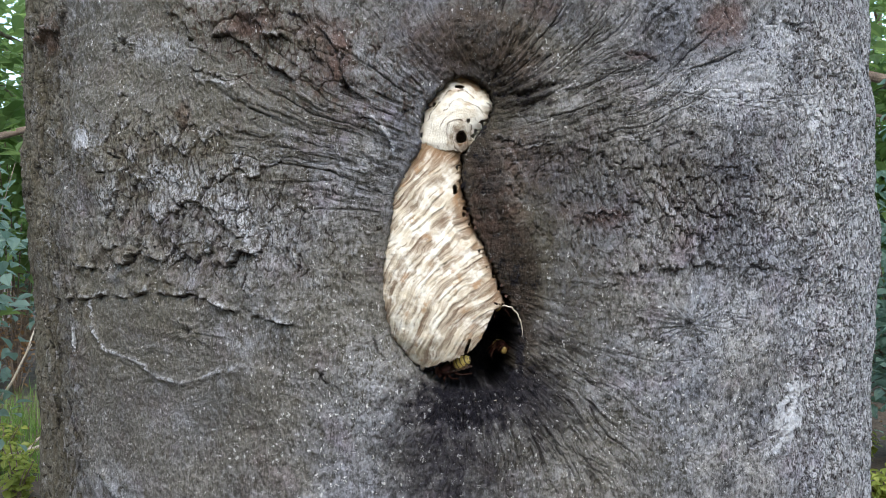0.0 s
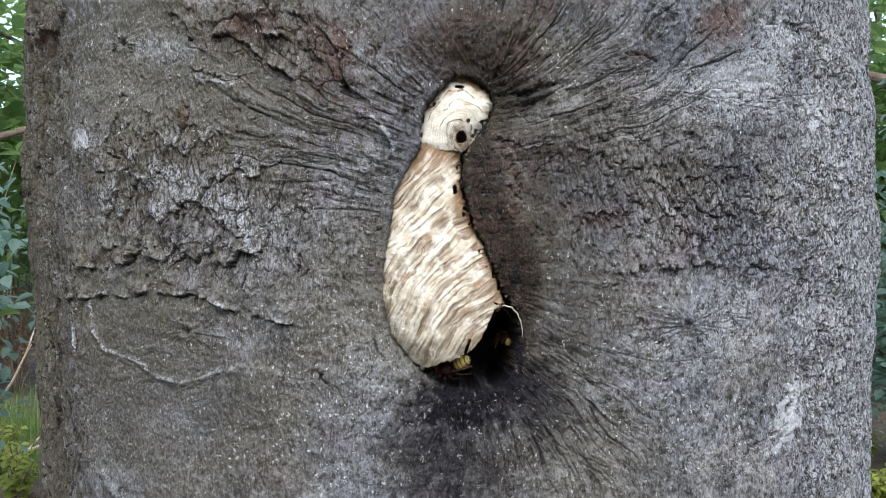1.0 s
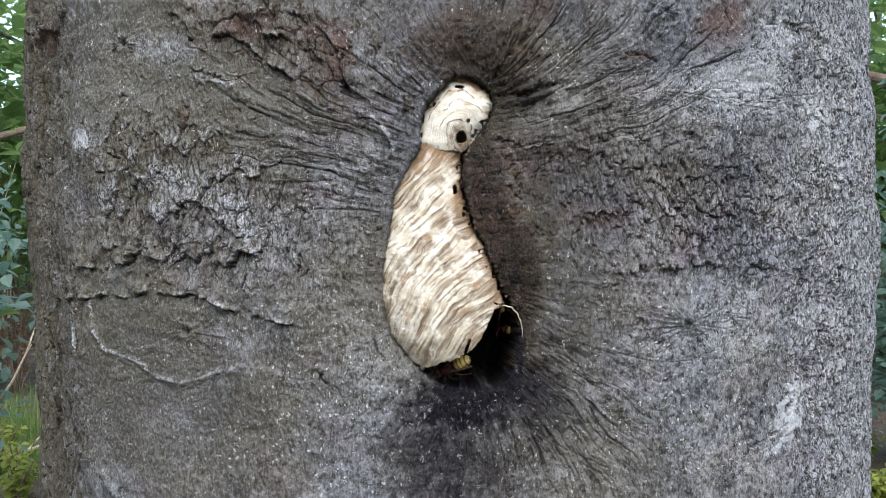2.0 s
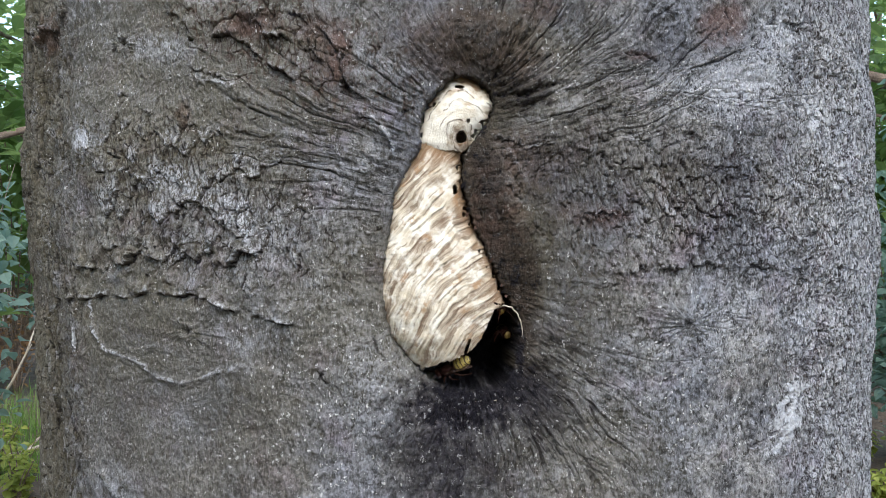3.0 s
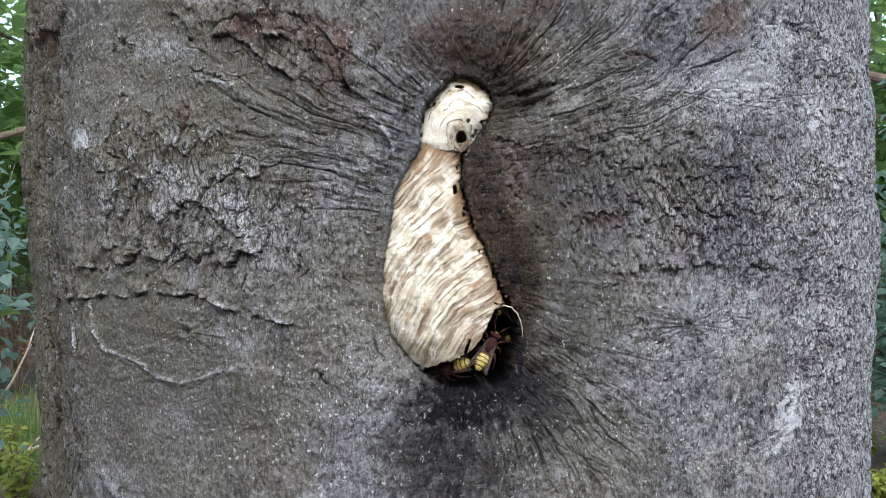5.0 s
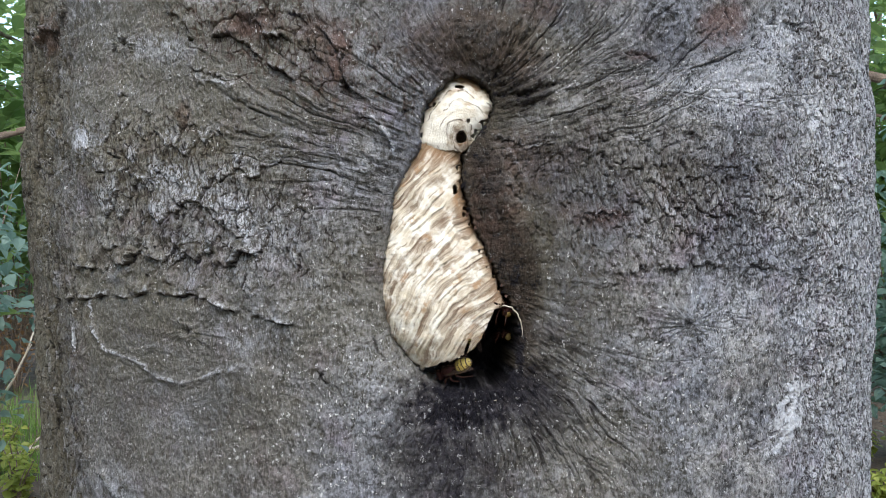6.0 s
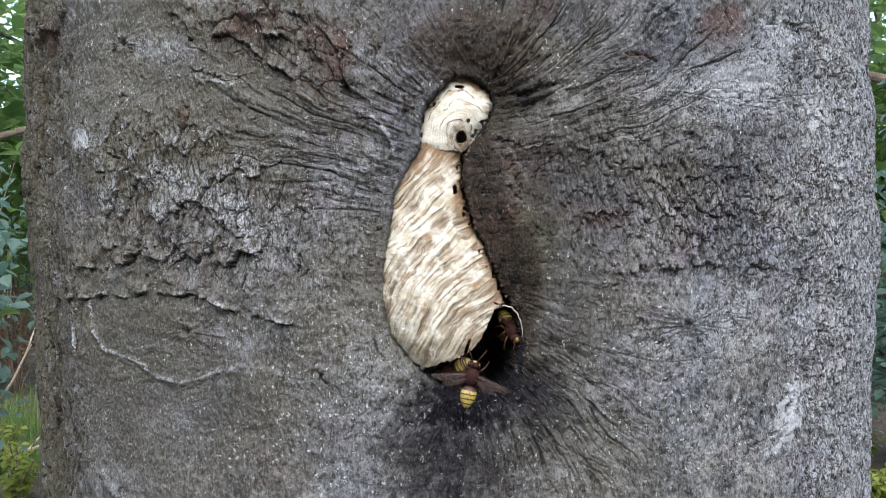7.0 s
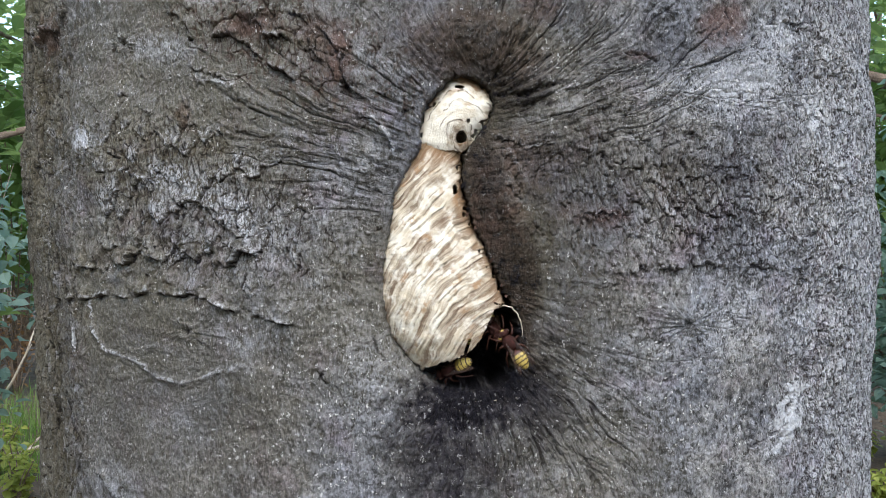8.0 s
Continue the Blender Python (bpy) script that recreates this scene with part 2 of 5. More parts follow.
def tube(bm, points, radii, sides=8):
    """A tapered tube along points, closed at both ends."""
    rings = []
    for i, p in enumerate(points):
        a, b = Vector(points[max(i - 1, 0)]), Vector(points[min(i + 1, len(points) - 1)])
        q = (b - a).normalized().to_track_quat("Z", "Y")
        rings.append([bm.verts.new(Vector(p) + q @ Vector((radii[i] * math.cos(k * 2 * math.pi / sides),
                     radii[i] * math.sin(k * 2 * math.pi / sides), 0))) for k in range(sides)])
    for a, b in zip(rings, rings[1:]):
        for k in range(sides):
            bm.faces.new((a[k], a[(k + 1) % sides], b[(k + 1) % sides], b[k]))
    bm.faces.new(rings[0][::-1])
    bm.faces.new(rings[-1])
    return bm


# ---- the trunk: bark relief in millimetres, s round the trunk from its front, h above the eye's height ----
TRUNK_R = 0.3485


def near_path(S, H, path):
    """Distance to a line of points, and the side of it (positive: left of the way)."""
    best, side = np.full(S.shape, 1e9), np.zeros(S.shape)
    for (x0, y0), (x1, y1) in zip(path, path[1:]):
        dx, dy = x1 - x0, y1 - y0
        t = np.clip(((S - x0) * dx + (H - y0) * dy) / (dx * dx + dy * dy), 0, 1)
        d = np.hypot(S - x0 - t * dx, H - y0 - t * dy)
        cross = dx * (H - y0) - dy * (S - x0)
        side = np.where(d < best, np.sign(cross), side)
        best = np.minimum(best, d)
    return best, side


def box_of(path, margin):
    xs, ys = [p[0] for p in path], [p[1] for p in path]
    return min(xs) - margin, max(xs) + margin, min(ys) - margin, max(ys) + margin


class Bark:
    """The relief and the marks on a patch of unrolled bark."""

    def __init__(self, S, H):
        self.S, self.H = S, H
        self.up = np.zeros(S.shape)
        self.paint = {name: np.zeros(S.shape) for name in ("lichen", "stain_shade", "red", "olive")}
        self.wob = layers(S / 9, H / 9, 3, 4, 0.6)
        self.wob2 = layers(S / 3, H / 3, 8, 3, 0.6)
        self.broken = layers(S / 13, H / 13, 11, 2)

    def near(self, path, margin):
        x0, x1, y0, y1 = box_of(path, margin)
        return np.where((self.S > x0) & (self.S < x1) & (self.H > y0) & (self.H < y1))

    def ridge(self, path, width, height, ragged=1.0, **marks):
        """A raised (or sunk) line; marks name the colours that it carries."""
        at = self.near(path, width * 4 + 6)
        d, _ = near_path(self.S[at], self.H[at], path)
        d = np.abs(d + ragged * (self.wob[at] * 1.2 + self.wob2[at] * 0.6))
        form = np.exp(-(d / width) ** 2)
        self.up[at] += height * form * (1 + 0.5 * self.wob2[at])
        for name, v in marks.items():
            layer = self.paint[name]
            patchy = np.clip(0.75 + 0.9 * self.wob2[at] + 0.6 * self.broken[at], 0.1, 1)
            layer[at] = np.maximum(layer[at], v * patchy * np.exp(-(d / width / 1.1) ** 4))

    def ledge(self, path, height, fade, ragged=1.0, crack=0.8, pale=0.3):
        """A plate's edge: proud on the left of the way, falling back over fade, with a dark crack line of painted dirt
        and shadow under it and a worn pale lip.
        """
        at = self.near(path, abs(fade) * 3 + 6)
        d, side = near_path(self.S[at], self.H[at], path)
        d = d * side + ragged * (self.wob[at] * 1.5 + self.wob2[at] * 0.9)
        ends = smooth(0, 12, self.S[at] - min(path[0][0], path[-1][0]) + 6) * smooth(0, 12, max(path[0][0], path[-1][0]) - self.S[at] + 6)
        some = ends * np.clip(0.9 + 1.7 * self.broken[at], 0.05, 1.7)
        self.up[at] += height * some * (smooth(-0.45, 0.45, d) * np.exp(-np.maximum(d, 0) / fade) - 0.1 * np.exp(-((d + 1.8) / 2.2) ** 2))
        low, lip = (d + 0.7, d - 1.2) if height > 0 else (d - 0.7, d + 1.2)
        for name, v, form in (("stain_shade", crack, np.exp(-(low / 0.75) ** 2)), ("lichen", pale, np.exp(-(lip / 1.3) ** 2) * smooth(-0.3, 0.4, self.wob2[at]))):
            layer = self.paint[name]
            layer[at] = np.maximum(layer[at], np.clip(v * some, 0, 1) * form)

    def crease(self, path, deep, count=4, spread=2.3):
        """A bundle of fine broken grooves along a line."""
        at = self.near(path, spread * count + 6)
        d, side = near_path(self.S[at], self.H[at], path)
        d = d * side + 0.5 * self.wob[at] + 0.25 * self.wob2[at]
        run = (self.S[at] + 0.6 * self.H[at]) / 24
        form = np.zeros(d.shape)
        for j in range(count):
            there = smooth(-0.6, 0.15, grain2(run * (1 + 0.2 * j) + 7.3 * j, run * 0 + 0.37 + j, 77) + (0.25 if j == count // 2 else -0.05))
            form = np.maximum(form, there * np.exp(-((d - spread * (j - count // 2) * (0.75 + 0.8 * grain2(run * 1.3 + 3.1 * j, run * 0 + 5.2 + j, 79))) / 0.36) ** 2) * (1.0 if j == count // 2 else 0.6))
        self.up[at] += deep * (0.7 * np.exp(-(d / spread / count * 1.6) ** 2) - 1.3 * form)
        self.paint["stain_shade"][at] = np.maximum(self.paint["stain_shade"][at], min(0.9, 0.9 * deep) * form)

    def blob(self, center, rx, ry, turn=0.0, edge=0.35, ragged=0.25):
        """A soft-edged patch, 0 to 1."""
        x, y = self.S - center[0], self.H - center[1]
        c, s = math.cos(radians(turn)), math.sin(radians(turn))
        d = np.hypot((x * c + y * s) / rx, (y * c - x * s) / ry) + ragged * self.wob * 0.7 + ragged * 0.3 * self.wob2
        return smooth(1 + edge, 1 - edge, d)

    def add(self, name, amount, patch):
        layer = self.paint[name]
        layer[:] = np.maximum(layer, amount * patch)

    def knot(self, center, reach, rays, depth, seed, pucker=1.9):
        """A healed branch scar: a pit with puckered rays."""
        x, y = self.S - center[0], (self.H - center[1]) * 1.25
        d, a = np.hypot(x, y), np.arctan2(y, x)
        star = layers(np.cos(a) * rays * 2, np.sin(a) * rays * 2 + seed, seed, 2)
        fall = np.exp(-(d / reach) ** 1.5)
        self.up += fall * (star * pucker * smooth(0.6, 4, d)) - depth * np.exp(-(d / 2.2) ** 2) + 0.5 * depth * np.exp(-((d - 5) / 3) ** 2)
        self.add("stain_shade", 1.0, 0.8 * np.exp(-(d / 2.2) ** 2) + 0.24 * pucker * fall * smooth(0.2, 0.6, -star))


# the wound: the two sides of its opening, from top to bottom, in x as the nest's outline
WOUND_H = [94.8, 92.0, 86.5, 79.5, 72.0, 65.8, 58.0, 52.0, 43.0, 30.0, 12.6, -2.8, -18.0, -30.0, -38.0, -48.0, -58.0, -66.0, -72.0, -77.0]
WOUND_L = [6.5, 3.5, -3.5, -9.5, -12.0, -13.0, -13.0, -14.5, -21.0, -27.0, -29.5, -31.8, -33.5, -33.5, -31.5, -28.0, -22.0, -14.5, -7.0, 1.0]
WOUND_R = [14.0, 20.0, 26.5, 28.8, 26.5, 22.5, 16.0, 11.0, 10.5, 12.0, 17.0, 25.0, 31.0, 37.5, 42.3, 42.6, 41.5, 39.8, 37.5, 33.0]


def wound_gap(S, H):
    """About how far a point lies outside the opening, and its side (1: towards larger s)."""
    order = slice(None, None, -1)
    S = S + 7.2 - 0.024 * H
    left, right = np.interp(H, WOUND_H[order], WOUND_L[order]), np.interp(H, WOUND_H[order], WOUND_R[order])
    rim = list(zip(WOUND_L, WOUND_H)) + list(zip(WOUND_R[order], WOUND_H[order]))
    away, _ = near_path(S, H, rim + rim[:1])
    within = (S > left) & (S < right) & (H < WOUND_H[0]) & (H > WOUND_H[-1])
    return np.where(within, -away, away), S - (left + right) / 2


def bark_relief(S, H):
    b = Bark(S, H)
    # rough, scaly bark: to both sides and in a band round the trunk
    left_edge = smooth(-228.5, -321.5, S + 22 * b.wob)
    right_edge = smooth(172.5, 272.7, S + 26 * b.wob)
    left_band = b.blob((-172.8, 31.5), 95, 42, -14, 0.5, 0.75)
    upper_left = b.blob((-96.6, 115.5), 75, 24, -24, 0.55, 0.8)
    right_band = b.blob((163.7, 24.8), 85, 36, -4, 0.6, 0.8)
    edge = np.maximum(left_edge, right_edge)
    mid_right = b.blob((88.8, 34.4), 80, 42, 0, 0.7, 0.7)
    rough_all = b.rough = np.clip(np.maximum.reduce([edge, 0.75 * left_band, 0.5 * upper_left, 0.7 * right_band, 0.45 * mid_right]), 0, 1)
    # healing wood swirls round the wound like field lines round a slot
    f1, f2 = (16.7, 97.4), (7.6, -72.5)
    r1, r2 = np.hypot(S - f1[0], H - f1[1]), np.hypot(S - f2[0], H - f2[1])
    c2 = math.hypot(f1[0] - f2[0], f1[1] - f2[1])
    mu = np.arccosh(np.maximum((r1 + r2) / c2, 1.0001))
    nu = np.arccos(np.clip((r2 - r1) / c2, -1, 1)) * np.where((S - f2[0]) * (f1[1] - f2[1]) - (H - f2[1]) * (f1[0] - f2[0]) > 0, 1, -1)
    gap, side = wound_gap(S, H)
    out = np.maximum(gap, 0)
    rightward = smooth(-14, 14, side + 5 * b.wob)
    turn = nu + 0.03 * layers(S / 45, H / 45, 41, 2) + 0.005 * b.wob
    reach_mm = c2 / 2 * np.sqrt(np.sinh(mu) ** 2 + np.sin(nu) ** 2)
    grain_u, grain_v = turn * 42, mu * 5
    crease = layers(turn * 15, mu * 1.6, 51, 3, 0.6)
    groove = np.exp(-(layers(turn * 11, mu * 0.7, 57, 1) * reach_mm / 11 / 0.42) ** 2) * smooth(-0.2, 0.3, layers(turn * 9, mu * 2.5, 58, 1))
    hair = np.exp(-(layers(turn * 24, mu * 1.1, 59, 1) * reach_mm / 24 / 0.38) ** 2) * smooth(-0.3, 0.2, layers(turn * 20, mu * 4, 56, 1))
    fibre = layers(turn * 42, mu * 7, 60, 2, 0.6)
    swirl = np.exp(-out / 75)
    calm = smooth(0, 10, out)
    right_low = b.blob((62.6, -91.7), 62, 40, -35, 0.6)
    top_fan = b.blob((28.3, 115.8), 75, 34, 10, 0.6)
    right_fan = b.blob((127.7, 92.3), 95, 34, 6, 0.6)
    below = b.blob((-2.1, -108.9), 40, 36, 0, 0.5)
    left_fan = b.blob((-76.7, 65.1), 70, 40, -20, 0.6)
    bald = b.blob((-12.0, 112.0), 34, 22, 20, 0.6)
    fan = b.fan = np.clip(0.25 * swirl + 0.8 * right_low + (0.85 * top_fan + 0.9 * right_fan) * (1 - 0.75 * bald) + 0.55 * below + 0.9 * left_fan, 0, 1.1)
    b.up += calm * (fan * (0.9 * crease - 1.5 * groove - 1.0 * hair) + 0.12 * crease - 0.2 * groove + 0.3 * fibre * fan * (1 - rough_all))
    # The grooves are coloured darker along their length.
    b.add("stain_shade", 0.75, np.clip(1.2 * calm * fan * np.maximum(groove, 0.8 * hair), 0, 1))
    # smooth swells of the healed trunk
    b.up += 3.0 * layers(S / 90, H / 60, 61, 2) + 0.8 * layers(S / 24, H / 11, 67, 2)
    b.up += (0.6 - 0.35 * rough_all) * layers(S / 2.6, H / 3.6, 71, 2, 0.7)
    pit = plates(S / 5.5, H / 5.5, 73)
    b.up -= 0.9 * np.exp(-(pit[0] / 0.16) ** 2) * smooth(0.55, 0.75, pit[2])

    wx, wy = S + 1.6 * layers(S / 14, H / 14, 21, 2), H + 3.0 * layers(S / 12, H / 12, 23, 2)
    b.wx, b.wy = wx, wy
    long_h, long_gap, _ = shingles(wx / 17, wy / 50, 81, 0.1, 0.35)
    big_h, big_gap, _ = shingles(wx / 11.0 + 2, wy / 22, 82, 0.06, 0.7)
    small_h, small_gap, _ = shingles(wx / 3.6 + 7, wy / 10, 83, 0.18, 0.45)
    rib = layers(wx / 12, wy / 120, 88, 3, 0.6)
    cleft = smooth(0.26, 0.07, np.abs(rib)) * smooth(-0.7, -0.1, layers(wx / 9, wy / 22, 86, 2))
    b.up += left_edge * (2.2 * np.abs(rib) + 1.0 * small_h - 3.2 * cleft - 0.6 * small_gap - 0.8)
    b.up += right_edge * (0.6 * small_h + 0.5 * long_h - 1.5 * small_gap - 1.0 * long_gap - 0.1)
    b.up += left_band * (2.0 * big_h + 0.35 * small_h - 1.0 * big_gap - 0.3 * small_gap - 0.7)
    b.up += right_band * (0.5 * small_h + 0.7 * big_h - 0.9 * small_gap - 0.6 * big_gap - 0.4)
    b.up += upper_left * (1.0 * big_h + 0.3 * small_h - 0.8 * big_gap - 0.3 * small_gap - 0.4)
    b.up += mid_right * (0.5 * small_h + 0.4 * big_h - 0.7 * small_gap - 0.4 * big_gap - 0.25)
    furrow = -np.abs(layers(wx / 13, wy / 60, 87, 3, 0.6))
    b.up += 1.6 * edge * (furrow + 0.3)
    # Gaps and furrows are coloured darker as well as cut deeper.
    b.add("stain_shade", 0.8, np.clip(1.3 * b.rough, 0, 1) * (1 - 0.35 * right_edge) * np.maximum(small_gap * (1 - 0.6 * left_edge), np.maximum(big_gap * (1 - left_edge), long_gap * right_edge) * 0.9))
    b.add("stain_shade", 0.85, left_edge * cleft)
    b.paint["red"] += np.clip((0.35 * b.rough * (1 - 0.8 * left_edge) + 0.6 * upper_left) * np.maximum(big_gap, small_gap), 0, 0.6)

    # ledges of thick old bark
    b.ledge([(-319.7, -33.5), (-259.5, -31.9), (-232.9, -27.2), (-210.7, -30.3), (-193.6, -25.1), (-170.5, -27.3), (-161, -25.4), (-149.6, -28.7), (-134.5, -34.5), (-118.3, -37.6), (-91.8, -42.3)], 2.8, 13, 0.7, 0.9, 0.7)
    b.ledge([(-267.6, -10.5), (-238, -13), (-225.5, -7.3), (-209.9, -9.9), (-195.6, 0.3), (-179.3, -7.9), (-166.5, 2.9), (-155.5, -7.5), (-148.4, -0.3), (-138.4, -11.2), (-129.3, -9.2), (-123.1, -0.3), (-113.4, -5.4)], 3.8, 14, 0.9, 1.0, 0.35)
    b.ledge([(-180.6, 146.1), (-167.5, 136.2), (-156.2, 132.1), (-153.2, 120.1), (-139.7, 120.2), (-128.6, 120.5), (-116.6, 114.6), (-107.9, 105.2), (-98.3, 99.6), (-88.6, 94.5)], 2.8, 9, 0.8, 1.0, 0.3)
    b.ledge([(-124.5, 121.5), (-110.2, 128.3), (-104.8, 119.4), (-94.5, 116.9), (-80.8, 113.1), (-70.3, 101.8), (-61.8, 93.2), (-55.9, 86.5), (-46, 79.9)], 2.6, 8, 0.8, 1.0, 0.3)
    b.ledge([(-94, 134.3), (-78.9, 125), (-69.9, 119), (-62.1, 107.3), (-59.5, 94.3), (-56.9, 87.2)], 1.6, 6, 0.8, 1.0, 0.4)
    b.ledge([(81.7, -19.8), (94, -13.7), (135.1, -9.9), (151.9, -8.1), (169.3, -11.2), (193.4, -9.7), (201.9, -13.5), (214.5, -9.9), (234, -17.1)], 2.0, 14, 2.2, 0.55, 0.35)
    b.ledge([(185.2, 118.7), (205.3, 134.2), (218.2, 139.7), (217.6, 124.5), (230.3, 116.4), (257.5, 114.9), (291.9, 104.6), (301.4, 85.1)], -2.4, 10, 0.7, 0.6, 0.5)
    b.ledge([(-345.8, 165.3), (-297.4, 150.2), (-283.3, 136.7), (-304.3, 130.7), (-317.6, 119.4)], -3.0, 12, 0.6, 0.9, 0.2)
    b.ledge([(-113.4, -5.4), (-123.8, 11.4), (-131, 21), (-154.4, 27.9), (-177.8, 38.3), (-206.7, 47.8), (-261.8, 72.3)], 1.8, 10, 1.0, 0.35, 0.95)
    for way in ([(-165.5, 36.3), (-162.6, 19.9), (-164.8, 3.6)], [(-178.6, 40.7), (-173.6, 29.3), (-160.8, 22.5)], [(-201.9, 37.5), (-196.4, 20.5), (-192.2, 1)], [(-221.2, 27.9), (-217.9, 10.6), (-223.1, -6.6)],
                [(-249.7, 21.6), (-242.4, 3.9), (-245.8, -11.7)], [(-147.7, 22.9), (-152, 13.3), (-149.1, 0.3)], [(-136.1, 15.7), (-139.6, 3.5), (-138.4, -10.6)], [(-163.1, 85.2), (-159.1, 76.8), (-164.5, 68.3)],
                [(-154.9, 134.2), (-153.9, 126.7), (-152.8, 119.4)], [(-107.5, 123.1), (-103.2, 112.4), (-88.4, 101.3)], [(-59.3, 104.8), (-61.4, 98.7), (-56.5, 87.2)], [(-81.1, 114.9), (-74.7, 108.4), (-65, 105)],
                [(107.8, 44.3), (105.2, 38.6), (105.7, 33.2)], [(97.3, 108), (109.5, 107.8), (118.4, 104.6)], [(169.3, 138.1), (173.5, 130.4), (168.9, 124.3)]):
        b.ridge(way, 0.8, -1.8, 0.6, stain_shade=0.95)
    # the callus rim of an old wound, and lesser ridges
    b.ridge([(-258, -32.6), (-254.5, -49.6), (-241.4, -62.6), (-206.3, -68.9), (-190, -76.2), (-169.5, -78.4), (-158, -75.7), (-142.1, -70)], 1.25, 1.5, 1.3, lichen=1.3)
    b.ridge([(-261.2, -37.4), (-259, -52.7), (-245.6, -66), (-208, -72.4), (-191.1, -79.9), (-169.7, -82.4), (-156.4, -78.9), (-140.2, -72.8)], 0.9, -0.5, 1.3, stain_shade=0.35)
    b.ridge([(-142.1, -70), (-131.7, -67.6), (-120.5, -65.5)], 1.5, 1.2, 1.2, lichen=0.6)
    # long creases of the healing wood
    for way, deep in (([(62.1, 94.4), (84.7, 96.2), (130.7, 102.2), (159.7, 108), (182.3, 118.4)], 1.0), ([(59, 98.6), (84.9, 102.1), (109.5, 107.8), (125.3, 124.1)], 0.6), ([(49.2, 89.7), (71.7, 90.7), (91.6, 86.5), (109.5, 81.4), (126.8, 72.8)], 0.7),
                      ([(123.5, 89.1), (145.5, 87.9), (171.1, 85.1), (216.3, 91.8), (251.5, 98.1)], 1.2), ([(131, 85.7), (140.9, 82.4), (156.6, 76), (168.5, 71.5)], 0.6), ([(57.5, 103.2), (75.6, 114), (90.8, 121.7), (103.1, 131.8)], 0.6),
                      ([(20.2, -78.9), (24.7, -83.5), (38.4, -97.4), (60.2, -110.3), (83.1, -120.9)], 1.0), ([(24.7, -85.6), (27.3, -94.5), (32.5, -106.8), (40.5, -123.5)], 1.0), ([(27.9, -82.6), (44.9, -86.6), (83.7, -96.5)], 0.6), ([(23, -91.1), (24.5, -106.4), (25.1, -130.7)], 0.6),
                      ([(32.7, -72.9), (54.6, -76.4), (83.7, -84), (118.5, -91.3)], 0.6), ([(36.1, -63.8), (61.3, -65.8), (81, -61.6)], 0.5), ([(39.5, -51.6), (58.5, -48.8), (78, -49.8)], 0.6),
                      ([(86.8, -57.1), (114.2, -63.3), (135.1, -63.3), (153.3, -57.6)], 0.9), ([(89.1, -35.1), (109.2, -33.9), (127.5, -36.6)], 0.8), ([(142.9, -38.9), (163.6, -38.9), (181.2, -40.4)], 0.8), ([(144.8, -43.8), (163.4, -46), (172.3, -45.1)], 0.7),
                      ([(-54.8, 133.7), (-44.1, 121.1), (-30.4, 107.1), (-12.3, 95.3)], 0.8), ([(-39.7, 134.8), (-33.1, 122.4), (-21.1, 108.4), (-7.6, 98.3)], 0.8), ([(-29.8, 134.5), (-22.4, 120.6), (-11.4, 106.8)], 0.6), ([(-102, 91.1), (-75.5, 77.6), (-50, 69.2), (-34.6, 61.4)], 0.6),
                      ([(-135.4, 67.4), (-106.3, 61.5), (-76.3, 46.7), (-35.1, 43)], 0.6), ([(-132.4, 39.2), (-103.5, 37.3), (-76.5, 36.8)], 0.7), ([(-117.4, 47.7), (-89.3, 55.7), (-63.1, 55.1)], 0.5), ([(-92, -46.4), (-65.7, -49), (-40.3, -45.5)], 0.4), ([(-117.1, -75.5), (-86, -77.3), (-59.7, -65.7)], 0.4)):
        b.crease(way, 0.75 * deep)
    b.ledge([(-172.8, 98.8), (-153.7, 103.7), (-132.2, 96.4), (-121.2, 91.9)], 1.0, 5, 1.4)
    b.ledge([(-196.1, 80.8), (-172.8, 82.4), (-159.9, 73.4), (-139.9, 64.3), (-124.8, 65.2)], 0.9, 5, 1.8)
    b.ledge([(-51.2, 72.1), (-35.7, 68.8), (-20.4, 76.2)], 1.6, 6, 1.2)
    b.ledge([(22.2, 61.1), (37.5, 55.1), (59.5, 58.5), (78.8, 52.8)], 0.9, 8, 1.6)
    b.ledge([(69.1, 18.8), (83.8, 21.3), (102.5, 12.8)], 0.9, 8, 1.4)
    b.ledge([(-358.4, 153.6), (-287.3, 142.7), (-262, 158.3)], 2.2, 10, 1.0)
    b.ledge([(-325.2, -96.5), (-310.6, -111.9), (-285.4, -128.9), (-257.5, -141), (-228.5, -153), (-214.8, -167.3)], 2.8, 9, 0.8, 1.0, 0.8)
    b.ledge([(181.6, -118.7), (212, -108.6), (242.3, -69.9), (264.3, -42.8)], -1.6, 12, 1.2)
    b.ridge([(-126.7, 14.6), (-117.5, 3.5), (-114, -5.3)], 1.0, 1.3, 0.4, lichen=1.25)
    b.ridge([(-43.4, 70.4), (-35.7, 61.2), (-32.6, 54.5)], 1.6, 2.6, 0.8, lichen=1.4)
    b.ridge([(-46.5, 72), (-37.8, 62.4), (-34.4, 54.5)], 0.8, -1.0, 0.9, stain_shade=0.35)
    b.ridge([(-157.8, 100.8), (-143.8, 96.5), (-124.8, 92.1)], 1.5, 1.0, 0.8, lichen=0.7)
    b.ridge([(-282.7, -51.9), (-282.8, -68.9)], 1.2, 1.0, 0.1, lichen=1.4)
    b.ridge([(-278.2, -50.9), (-278.3, -67.8)], 1.0, -1.0, 0.1, stain_shade=0.8)
    b.ridge([(-63.8, 54), (-60.6, 43.2), (-44.9, 43)], 1.2, 0.8, 0.8, lichen=0.5)
